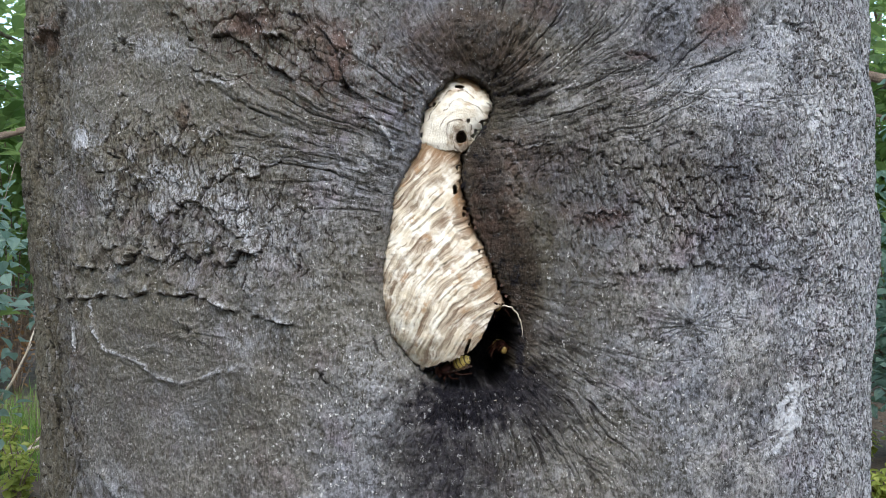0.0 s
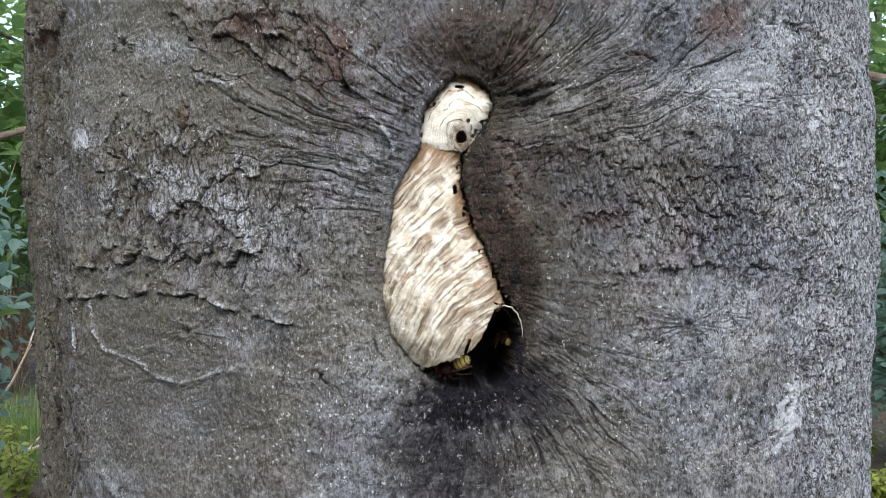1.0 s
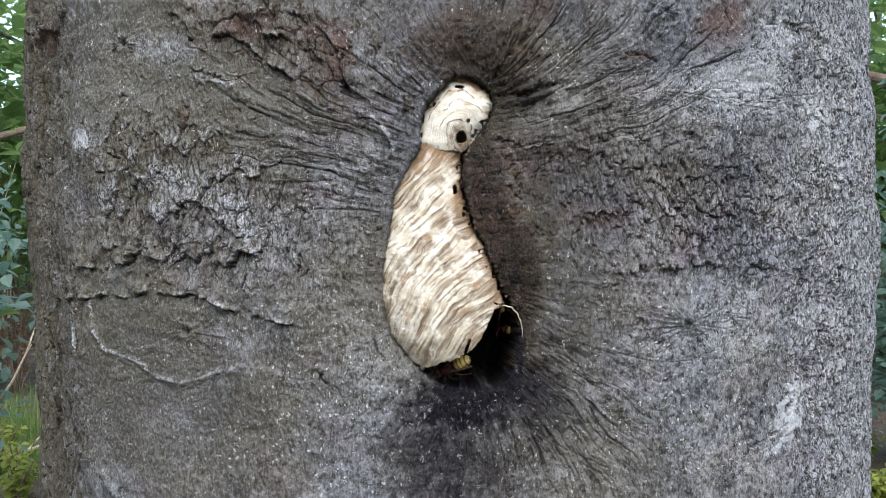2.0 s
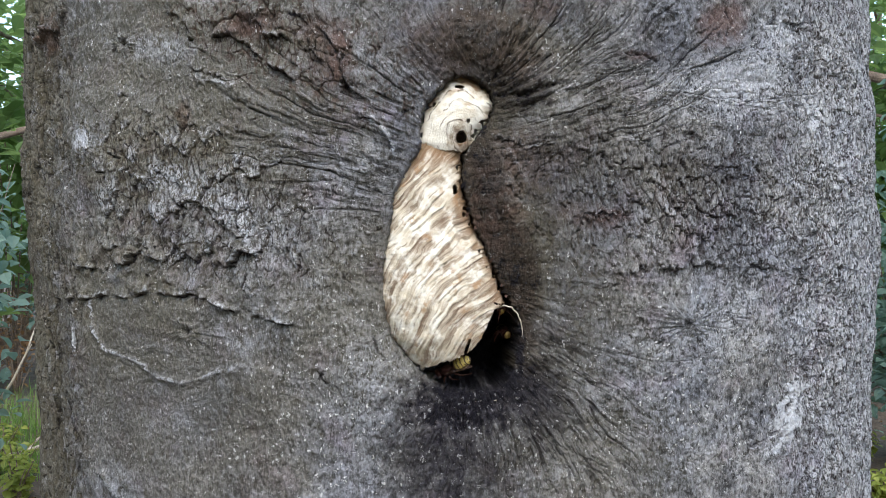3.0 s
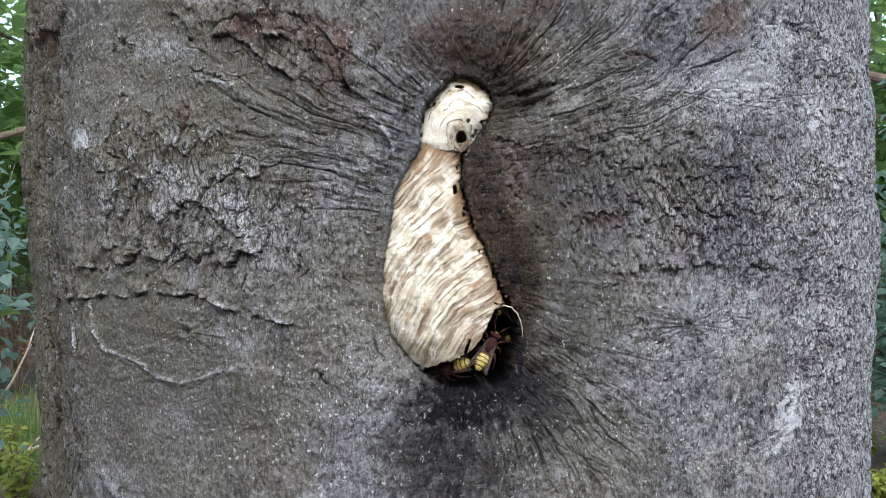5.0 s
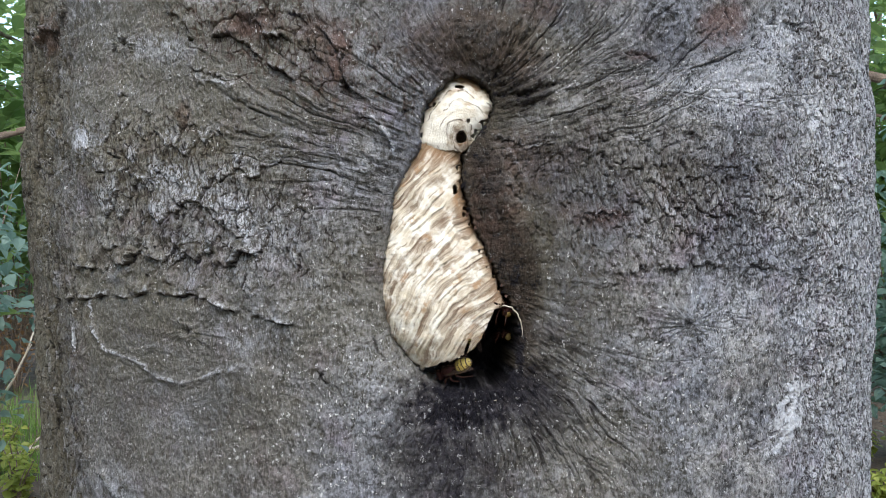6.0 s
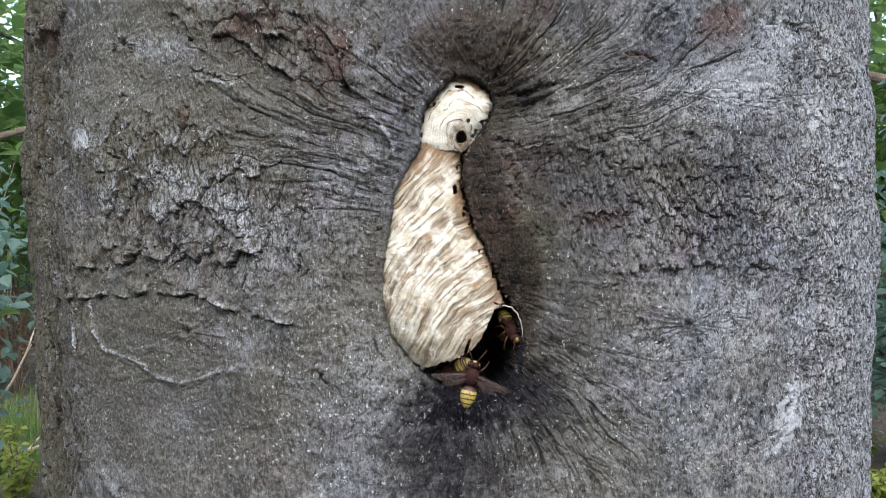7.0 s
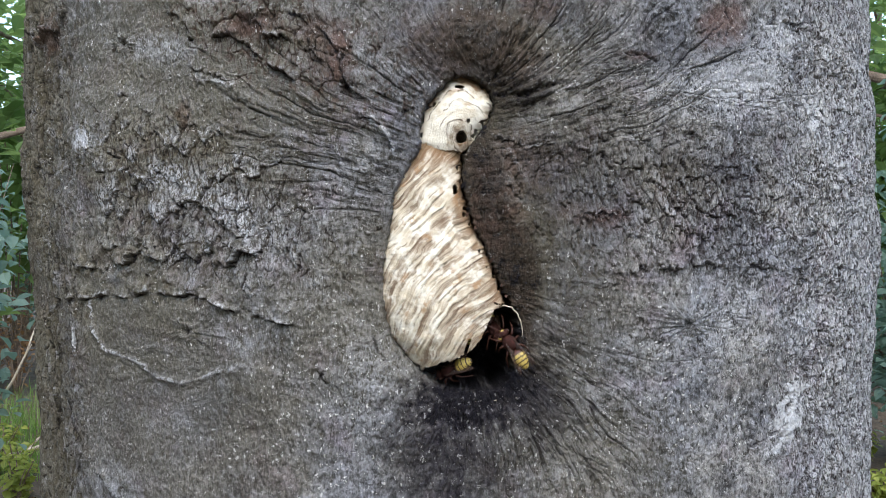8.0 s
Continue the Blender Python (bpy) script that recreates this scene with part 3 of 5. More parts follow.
    b.ridge([(-55.9, -2.8), (-52.7, 3.4), (-60.6, -8.3)], 1.0, 0.7, 0.6, lichen=0.4)
    # cracks
    b.ridge([(25.2, 83.9), (40.6, 84.1), (54.7, 89), (59.5, 89.8)], 1.5, -3.0, 1.3, stain_shade=1.0)
    b.ridge([(22.2, 91.4), (29.8, 103.7), (32.9, 106.2)], 1.1, -2.6, 1.0, stain_shade=1.0)
    b.ridge([(20.6, 88.4), (19.1, 100.5), (22.2, 106)], 1.0, -2.2, 1.0, stain_shade=1.0)
    b.ridge([(26.8, 88.4), (37.5, 97.8), (46.9, 102.5)], 0.9, -1.8, 1.0, stain_shade=0.8)
    b.ridge([(29.8, 80), (43.7, 82), (59.5, 86.7), (69.1, 89.4)], 1.0, 1.3, 1.2, lichen=0.45)
    b.ridge([(34.4, 47.5), (29.8, 42.9), (36, 33.8), (32.9, 27.7)], 0.9, -1.5, 1.4, stain_shade=0.7)
    b.ridge([(-32.6, 98.3), (-23.4, 85.4), (-17.3, 83.8)], 1.0, -1.3, 1.0, stain_shade=0.6)
    b.ridge([(-28, 82.4), (-18.9, 83.8), (-16.7, 86.8)], 1.0, 1.2, 0.8, lichen=0.6)
    b.ridge([(28.3, 76.3), (43.7, 78.1), (62.6, 89.2)], 1.0, -1.4, 0.7, stain_shade=0.6)
    b.ridge([(26.8, -84.8), (28.3, -78.7), (26.8, -75.7)], 1.6, -2.0, 0.3, stain_shade=0.7)
    b.ridge([(29.8, 53.5), (36, 42.9), (40.6, 33.8)], 1.2, 1.0, 0.7, lichen=0.4)
    b.ridge([(17.6, 33.7), (23.7, 18.5), (26.8, 12.5)], 0.8, -1.2, 0.6, stain_shade=0.5)
    b.ridge([(13, 45.8), (19.1, 30.7), (23.7, 17)], 0.9, 1.0, 0.6, lichen=0.35)
    b.ridge([(104.2, 44.1), (103.2, 34.7), (106, 30)], 0.8, -1.2, 0.5, stain_shade=0.6)
    b.ridge([(-159.9, 84.7), (-162, 71.9), (-165, 67.2)], 1.3, -1.6, 0.8, red=0.8)
    b.ridge([(-46.5, -48.5), (-44.3, -56.1), (-40.3, -60.6)], 0.9, -1.3, 0.7, stain_shade=0.7)
    b.ridge([(-79.2, -67.2), (-77.3, -70.2), (-72.8, -75)], 1.0, -1.4, 0.6, stain_shade=1.0)
    b.ridge([(-74.5, -66.4), (-78.6, -71.5)], 0.9, -1.2, 0.6, stain_shade=0.95)
    b.ridge([(242.3, -69.9), (239.7, -83.7)], 0.8, -1.5, 0.3, stain_shade=0.7)
    b.ridge([(-324.3, 140.3), (-311, 142.6), (-301.7, 146.3)], 3.0, 5.0, 0.6, red=0.5)
    b.ridge([(-324.3, 138.8), (-316.1, 126.6), (-321.5, 119.8)], 1.6, -2.4, 0.4, red=0.7)
    # healed branch scars
    b.knot((-210.4, 124), 11, 4.5, 4.0, 5, 2.2)
    b.knot((-165, -47.9), 26, 3.4, 2.0, 9, 0.95)
    b.knot((134.5, -42.7), 20, 3.6, 2.2, 12)
    b.knot((125.8, 133.9), 9, 2.0, 1.4, 15)

    # the lips of the wound fold in, the right one in a long slope; inside it is hollow
    reach = 6.0 + 12.0 * rightward
    fold = 4.0 + 3.5 * rightward
    low = smooth(WOUND_H[-1] + 12, WOUND_H[-1] - 4, H)
    reach, fold = reach * (1 - low) + 18 * low, fold * (1 - low) + 4 * low
    b.up += 5.0 * np.exp(-((out - 26) / 20) ** 2) * (gap > 0) - fold * np.exp(-out / reach)
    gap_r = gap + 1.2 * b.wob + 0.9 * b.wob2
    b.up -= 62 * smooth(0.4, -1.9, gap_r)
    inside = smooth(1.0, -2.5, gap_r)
    b.up += inside * 1.5 * layers(S / 5, H / 5, 91, 3)

    # colours
    b.add("olive", 0.85, b.blob((-222.6, -40.9), 70, 60, 0, 0.5))
    b.add("olive", 0.9, left_edge)
    b.add("olive", 0.6, b.blob((59.5, -36.5), 26, 55, 0, 0.6))
    b.add("olive", 0.6, b.blob((-63.8, -36.5), 60, 60, 0, 0.6))
    b.add("olive", 0.6, b.blob((-206.2, -40.3), 150, 130, 0, 0.6))
    b.add("olive", 0.85, b.blob((-190.0, 95), 150, 80, 0, 0.6))
    b.add("olive", 0.5, b.blob((72.3, -119.7), 60, 40, 0, 0.6))
    b.add("olive", 0.35, b.blob((92.2, 37.6), 60, 20, 0, 0.6))
    b.add("red", 0.9, b.blob((22.2, -2.7), 17, 60, 8, 0.5))
    b.add("stain_shade", 0.6, b.blob((23.7, 3.3), 15, 62, 8, 0.6))
    b.add("stain_shade", 0.88, b.blob((29.2, -8.8), 13, 36, 6, 0.7))
    b.add("stain_shade", 0.8, rightward * np.exp(-out / 20) * smooth(-78.7, -36.2, H) * np.clip(1 + 0.4 * b.wob, 0, 1.3))
    b.add("olive", 0.95, rightward * np.exp(-out / 50) * smooth(-84.8, -60.5, H))
    b.add("red", 0.55, b.blob((10, 109.5), 32, 22, 0, 0.6))
    b.add("red", 0.8, b.blob((165.9, 129.2), 20, 13, 20, 0.4))
    b.add("red", 0.55, b.blob((46.9, 131.5), 12, 11, 0, 0.5))
    b.add("red", 0.5, b.blob((-67, 109.3), 10, 22, 25, 0.5))
    b.add("red", 0.45, b.blob((37.5, 46), 14, 18, 0, 0.6))
    b.add("red", 0.4, b.blob((78.8, 17.3), 26, 7, -10, 0.6))
    b.add("lichen", 1.0, b.blob((220.5, -100.9), 30, 13, 48, 0.5, 0.5))
    b.add("lichen", 0.9, b.blob((242.3, -41.8), 20, 22, 0, 0.6, 0.5))
    b.add("lichen", 0.4, b.blob((177, -42.5), 60, 24, 10, 0.7, 0.4))
    b.add("lichen", 0.95, b.blob((249.3, 87.1), 24, 18, 10, 0.5, 0.5))
    b.add("lichen", 0.9, b.blob((181.6, 99.6), 62, 20, 6, 0.7, 0.4))
    b.add("lichen", 0.9, b.blob((217.6, 130.4), 16, 20, 0, 0.5, 0.5))
    # Below left of the wound: the bark's bluish sheen, painted with the lichen layer.
    b.add("lichen", 0.35, b.blob((-44.9, -79), 26, 30, 0, 0.8, 0.4))
    b.add("lichen", 0.85, b.blob((-132.2, 24.2), 26, 9, -35, 0.6, 0.6))
    b.add("lichen", 0.85, b.blob((-168.4, 37.9), 24, 8, -25, 0.6, 0.6))
    b.add("lichen", 0.95, b.blob((-247.6, 68.2), 16, 7, -10, 0.6, 0.6))
    b.add("lichen", 0.5, b.blob((-181.8, 117.8), 28, 8, -10, 0.7, 0.4))
    b.add("lichen", 0.15, b.blob((-247.6, -133.9), 14, 40, 25, 0.6, 0.5))
    b.add("lichen", 0.4, b.blob((-222.6, -145.9), 16, 12, 0, 0.6, 0.5))
    b.add("lichen", 0.12, b.blob((120.3, -100.6), 95, 45, 0, 0.8, 0.4))
    b.add("lichen", 0.8, right_edge)
    b.add("lichen", 0.95, right_edge * smooth(0.2, 0.8, small_h))
    b.add("lichen", 0.55, right_band * smooth(0.3, 0.9, small_h))
    b.add("lichen", 0.65, left_band * smooth(0.4, 1.0, big_h))
    b.add("lichen", 0.35, smooth(0.3, 0.9, layers(S / 30, H / 22, 97, 3)))
    b.add("stain_shade", 1.0, b.blob((-2.0, -86), 36, 21, 0, 0.7, 0.5))
    b.add("stain_shade", 0.8, b.blob((-8.0, -110), 33, 42, 0, 0.75, 0.5))
    b.add("stain_shade", 0.6, (0.5 + 0.5 * rightward) * np.exp(-out / 14) * np.clip(1 + 0.4 * b.wob, 0, 1.3))
    b.add("stain_shade", 0.55, b.blob((46.9, 30.8), 16, 50, 6, 0.8, 0.4))
    b.add("stain_shade", 0.75, b.blob((22.2, 91.4), 16, 14, 0, 0.7, 0.4))
    b.add("stain_shade", 0.35, b.blob((10, 115.6), 55, 26, 0, 0.7, 0.4))
    b.add("stain_shade", 0.45, b.blob((127.7, 109.7), 60, 16, 8, 0.7, 0.5))
    b.add("stain_shade", 0.25, b.blob((-35.7, 97.7), 30, 20, 0, 0.7, 0.5))
    b.add("stain_shade", 0.4, b.blob((147.1, 45.3), 60, 12, -8, 0.7, 0.5))
    b.add("stain_shade", 0.5, b.blob((44.0, -30.0), 34, 60, 0, 0.8, 0.4))
    b.add("stain_shade", 0.25, b.blob((56.3, -100.7), 44, 40, 0, 0.9, 0.4))
    b.add("stain_shade", 0.45, b.blob((59.5, 34), 50, 44, 0, 0.9, 0.4))
    # The hollow's shade is painted on as near-black colour.
    b.add("stain_shade", 1.0, inside)
    b.add("stain_shade", 0.38, b.blob((59, -27.3), 28, 60, 0, 0.8, 0.5))
    for spot, rx, ry, v in (((-115.2, 124.9), 16, 7, 0.75), ((-61.8, 106.4), 7, 17, 0.8), ((-74.4, 120.8), 12, 6, 0.55), ((-161.2, 76.9), 5, 9, 0.4), ((-303.6, 140), 20, 12, 0.6), ((84.7, 18.9), 10, 4, 0.8), ((31, 47.6), 6, 10, 0.6), ((107.7, 107.1), 11, 3, 0.7)):
        b.add("red", v, b.blob(spot, rx, ry, 0, 0.5, 0.6))
    b.add("stain_shade", 0.78, b.blob((18.4, 33.8), 11, 42, 10, 0.5, 0.3))
    b.add("stain_shade", 0.8, b.blob((35.8, -11.9), 14, 34, 10, 0.6, 0.3))
    b.add("olive", 0.9, b.blob((36, -2.7), 22, 62, 10, 0.6, 0.3))
    b.add("stain_shade", 0.7, b.blob((12.5, 108.4), 34, 19, 0, 0.7, 0.4))
    b.add("stain_shade", 0.45, b.blob((50, 122.8), 45, 20, 10, 0.8, 0.4))
    b.add("olive", 0.9, b.blob((24.9, 113.1), 40, 24, 0, 0.6, 0.3))
    b.add("stain_shade", 1.0, b.blob((9.0, -79.0), 36, 9, 0, 0.8, 0.6))
    # Slopes inside the entrance: near-black colour stands in for their shade.
    b.add("stain_shade", 1.0, b.blob((25.0, -70.0), 13, 11, -20, 0.5, 0.2))
    b.add("stain_shade", 0.95, b.blob((34.5, -52.0), 5, 22, 0, 0.5, 0.2))
    b.add("stain_shade", 0.3, b.blob((-195.0, -100.0), 120, 60, 0, 0.8, 0.5))
    # Right of the sill: brown stains with the hollow's shade painted in.
    b.add("stain_shade", 0.95, b.blob((32, -75.7), 12, 17, -15, 0.6, 0.3))
    b.add("stain_shade", 0.9, b.blob((40, -77.4), 20, 30, 20, 0.7, 0.3))
    b.add("stain_shade", 0.85, b.blob((32.9, 84), 22, 11, 4, 0.7, 0.6))
    b.add("red", 0.5, b.blob((22.2, 100.5), 26, 18, 0, 0.7, 0.5))
    b.add("stain_shade", 0.8, b.blob((36, -48.4), 9, 34, 0, 0.7, 0.3))
    b.flecks = np.clip(0.34 + 0.75 * b.blob((-38.8, -91.1), 85, 50, 0, 0.7) + 0.5 * b.blob((177, 95.9), 70, 26, 6, 0.7) + 0.4 * b.blob((127.7, -82.1), 90, 50, 0, 0.8) + 0.7 * smooth(-0.1, 0.8, layers(S / 25, H / 25, 99, 2)) - 0.35 * b.rough, 0, 1) * (1 - 0.75 * np.clip(b.paint["stain_shade"], 0, 1)) * (1 - inside)
    return b, grain_u, grain_v


def build_trunk():
    steps = np.linspace(-1, 1, 1180)
    fine = 70 * (0.62 * steps + 0.38 * steps ** 3)
    turn = np.radians(np.concatenate([fine, np.linspace(70, 290, 56)[1:-1]]))
    near = EYE_Z + np.linspace(-0.142, 0.142, 580)
    z = np.concatenate([np.linspace(-0.1, 1.36, 34)[:-1], np.linspace(1.36, near[0], 90)[:-1], near, np.linspace(near[-1], 1.84, 90)[1:], np.linspace(1.84, 7.0, 44)[1:]])
    T, Z = np.meshgrid(turn, z)
    wrapped = np.where(T > math.pi, T - 2 * math.pi, T)
    S, H = wrapped * 350.0, (Z - EYE_Z) * 1000
    b, gu, gv = bark_relief(S, H)
    shown = smooth(1.255, 1.2, np.abs(wrapped)) * smooth(300, 240, np.abs(H))
    up = b.up * shown + (1 - shown) * (4 * layers(S / 40, H / 160, 63, 3) + 2 * layers(S / 12, H / 30, 64, 2))
    radius = np.interp(Z, [-0.1, 0.0, 0.12, 0.35, 0.8, 1.36, 1.6, 1.8, 3.0, 7.0], [0.7, 0.62, 0.5, 0.41, 0.362, 0.341, 0.3475, 0.348, 0.33, 0.25])
    roots = smooth(0.6, 0.0, Z) * (0.05 * np.cos(5 * wrapped + 0.6) + 0.04 * np.cos(3 * wrapped + 2))
    swell = 0.004 * smooth(130, 280, S) * np.exp(-((H - 20) / 95) ** 2) + 0.0035 * smooth(-130, -280, S) * np.exp(-((H - 70) / 80) ** 2)
    r = radius + roots + swell + up * 0.001
    lean = -0.024 * (Z - EYE_Z) + 0.0072
    xyz = np.stack([lean + r * np.sin(T), -r * np.cos(T), Z], -1)
    mesh = grid_mesh("trunk", xyz, *T.shape, True)
    give(mesh, "marks", *(np.clip(b.paint[k], 0, 1) * shown for k in ("lichen", "stain_shade", "red")))
    give(mesh, "tones", b.paint["olive"] * shown + 0.4 * (1 - shown), b.rough, b.flecks)
    give(mesh, "grain", gu, gv, gv * 0)
    give(mesh, "fans", b.fan * shown, gv * 0, gv * 0)
    give(mesh, "scales", b.wx / 3.2, b.wy / 10.0, b.wx * 0)
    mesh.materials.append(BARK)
    tree = tagged(new("beech_tree"), "old grey beech tree with a healed wound holding a hornet nest", "tree")
    ob = new("trunk", mesh)
    ob.parent = tree
    tagged(ob, "grey wrinkled beech trunk with scaly patches and pale lichen")
    return tree


beech = build_trunk()


# ---- the nest: two paper lobes in the wound ----
def lobe(name, heights, lefts, rights, front, depth, period, slope, seed, cut, ring=None, tilt=0.0):
    """A paper lobe: left and right outline by height (mm), the y of its middle and its depth to width."""
    rows, cols = (220, 260) if ring else (350, 340)
    h = np.linspace(heights[0], heights[-1], rows)
    order = slice(None, None, -1)
    left, right = np.interp(h, heights[order], lefts[order]), np.interp(h, heights[order], rights[order])
    ker = np.hanning(15) / np.hanning(15).sum()
    left, right = [np.convolve(np.pad(q, 7, mode="edge"), ker, mode="valid") for q in (left, right)]
    mid, half = (left + right) / 2, np.maximum((right - left) / 2, 0.05)
    even = np.linspace(-1, 1, cols + 1)[:-1]
    phi = math.pi * (0.62 * even + 0.38 * even ** 3)
    PH, Hh = np.meshgrid(phi, h)
    M, A = np.broadcast_to(mid[:, None], PH.shape), np.broadcast_to(half[:, None], PH.shape)
    x = M + A * np.sin(PH)
    u = (x - M.mean())
    down = (heights[0] - Hh) / (heights[0] - heights[-1])
    wob = layers(x / 14, Hh / 14, seed, 3, 0.5)
    wob2 = layers(x / 4, Hh / 4, seed + 3, 3, 0.6)
    way, across = 0.8 * u + 0.6 * Hh, 0.8 * Hh - 0.6 * u
    if ring is None:
        lean = np.interp(down, [0, 0.15, 0.45, 0.75, 1], slope)
        q = Hh - lean * u + 0.006 * u * u + 3.4 * grain2(way / 26, across / 15, seed + 6) + 1.6 * grain2(way / 10, across / 6, seed + 7) + 0.5 * wob2
    else:
        q = -np.hypot(x - ring[0], (Hh - ring[1]) * 0.85) + 2.0 * wob + 0.5 * wob2
    q = q + 2.4 * np.sin(q / period / 2.3 + seed)
    k = np.floor(q / period)
    saw = q / period - k
    rnd = chance(k, k * 0 + 3, seed)
    there = smooth(-0.3, 0.25, grain2(way / 15 + 40 * rnd, k * 5.37, seed + 1))
    edge_on = saw if ring else 1 - saw
    lip = (0.5 * edge_on ** 2 if ring else 1.7 * edge_on ** 2 * smooth(0, 0.22, saw)) * there * (0.5 + 0.9 * rnd) + (0.12 if ring else 0.25) * wob2 + (1.4 if ring else 1.0) * wob
    puff = A + lip * np.minimum(1, A / 6) * (0.35 + 0.65 * np.abs(np.cos(PH))) + 1.2 * np.sin(PH) ** 8 * layers(Hh / 6, np.sign(PH), seed + 30, 3, 0.7)
    x = M + puff * np.sin(PH)
    y = front + tilt * (1 - down) ** 2 - depth * puff * np.cos(PH)
    sub = q / period * 3
    line = smooth(0.24, 0.05, edge_on) * smooth(0.1, 0.7, there) * smooth(-0.5, 0.2, wob2)
    bands = 0.5 * rnd + 0.5 * np.clip(0.5 + 0.9 * grain2(way / 14 + 30 * rnd, np.floor(sub) * 3.71, seed + 2), 0, 1)
    if ring is None:
        tint = 0.22 + 0.7 * bands + 0.16 * wob - 0.25 * smooth(0.12, 0.0, down)
        brown = smooth(0.2, 0.55, grain2(way / 13 + 20 * rnd, k * 4.13, seed + 4)) * smooth(-0.4, 0.3, wob2)
        brown = np.maximum(brown, smooth(0.16, 0.02, down + 0.05 * wob) * 0.6)
        # Right turning side: brown-stained paper and its shade, both put into the colour.
        side_stain_shade = smooth(0.55, 1.25, PH + 0.35 * wob)
        tint, brown = tint - 0.3 * side_stain_shade, np.maximum(brown, 0.45 * side_stain_shade)
    else:
        tint = np.interp(-q, [3, 9, 12, 24, 29], [0.3, 0.45, 1.0, 0.88, 0.3]) + 0.45 * (bands - 0.5) + 0.15 * wob
        brown = np.maximum(0.6 * smooth(24, 31, -q), 0.7 * smooth(0.35, 0.7, grain2(x / 9, Hh / 5, seed + 5)))
    keep = cut(x, Hh, wob, wob2, PH)
    xyz = np.stack([x * 0.001, y * 0.001, EYE_Z + Hh * 0.001], -1)
    mesh = grid_mesh(name, xyz, rows, cols, True, keep)
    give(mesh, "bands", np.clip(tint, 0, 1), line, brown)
    give(mesh, "fibre", q * 1.3, u * 0.15, y * 0.05)
    mesh.materials.append(PAPER)
    ob = new(name, mesh)
    shell = ob.modifiers.new("paper thickness", "SOLIDIFY")
    shell.thickness, shell.offset = 0.0007, 1
    return ob


def over(path):
    """Height of a line of points at x."""
    xs, hs = [p[0] for p in path], [p[1] for p in path]
    return lambda x: np.interp(x, xs, hs)


def build_nest():
    nest = tagged(new("hornet_nest"), "striped tan and cream paper hornet nest in the trunk's wound", "nest")
    edge = over(([(-15, -70.8), (-9.8, -65.6), (1.8, -61.3), (8.6, -59.4), (15.6, -54.8), (20.8, -48.7), (25.1, -40.1), (28.2, -33.1), (32.5, -30.6), (44.7, -27.3)]))

    def cut_low(x, h, wob, wob2, ph):
        teeth = 0.8 * wob2 + 0.9 * np.maximum(0, layers(x / 1.7, h / 6, 133, 2))
        slit = (np.abs(x - 13.5 - 0.35 * (h - -51.8)) < 0.7) & (np.abs(h - -52.4) < 4)
        nick = (np.hypot(x - 6.7, (h - 32.5) * 0.6) < 1.2 + 0.7 * wob2) | (np.hypot(x - 11.6, (h - 19.3)) < 1.0 + 0.6 * wob2)
        frayed = (ph > 0.95) & (layers(x / 3.0, h / 4.0, 139, 2) > 0.75 - 0.7 * smooth(0.95, 1.5, ph)) | (ph < -1.0) & (layers(x / 3.0, h / 3.4, 143, 2) > 0.8 - 0.6 * smooth(-1.0, -1.5, ph))
        return (h > edge(x) + teeth) & ~((np.cos(ph) > 0) & (slit | nick | frayed))

    def cut_top(x, h, wob, wob2, ph):
        hole = np.hypot((x - 10.1) * 1.2, h - 61) < 3.4 + 0.6 * wob2
        slot = (np.hypot((x - 8.9) / 2.6, (h - 89.1)) < 1.0 + 0.4 * wob2)
        pin = np.hypot(x - 13.8, h - 70.1) < 1.0
        rip = (ph > 0.9) & (layers(x / 3.2, h / 3.6, 149, 2) > 0.6 - 0.8 * smooth(0.9, 1.45, ph)) & (h > 60.0)
        rip |= (ph < -0.7) & (layers(x / 3.2, h / 3.2, 153, 2) > 0.6 - 0.85 * smooth(-0.7, -1.4, ph))
        lip = over(([(-16.5, 60.3), (-11.9, 56.7), (-4.3, 54.8), (4.9, 53.6), (11.6, 53.6), (17.2, 58.5)]))
        return (h > lip(x) + 0.6 * wob2) & ~((np.cos(ph) > 0) & (hole | slot | pin | rip))

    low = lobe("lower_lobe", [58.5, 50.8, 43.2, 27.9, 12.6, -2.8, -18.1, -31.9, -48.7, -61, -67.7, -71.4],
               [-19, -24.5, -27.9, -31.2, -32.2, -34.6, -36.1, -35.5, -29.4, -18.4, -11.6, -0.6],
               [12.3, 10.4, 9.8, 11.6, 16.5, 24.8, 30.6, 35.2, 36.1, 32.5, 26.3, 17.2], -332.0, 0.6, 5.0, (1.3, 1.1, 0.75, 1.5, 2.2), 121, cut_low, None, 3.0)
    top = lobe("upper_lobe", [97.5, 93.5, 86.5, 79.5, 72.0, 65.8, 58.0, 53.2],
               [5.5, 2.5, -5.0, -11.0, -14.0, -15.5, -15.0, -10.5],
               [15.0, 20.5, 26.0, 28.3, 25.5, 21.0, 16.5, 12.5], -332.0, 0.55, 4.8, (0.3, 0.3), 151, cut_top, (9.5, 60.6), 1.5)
    for ob in (low, top):
        ob.parent = nest
    tagged(low, "long pear-shaped paper envelope with torn lower edge")
    tagged(top, "small rounded paper cap with ringed scales and holes")
    # the paper rim that runs round the entrance on the trunk's lip
    path = [(0.0299, -0.336, 1.5673), (0.0337, -0.34, 1.5691), (0.0376, -0.342, 1.568), (0.0407, -0.342, 1.5646), (0.0426, -0.341, 1.5596), (0.0437, -0.339, 1.5538), (0.0431, -0.335, 1.5485)]
    bm = bmesh.new()
    pts, radii = [], []
    for i in range(31):
        f = i / 30 * (len(path) - 1)
        k = min(int(f), len(path) - 2)
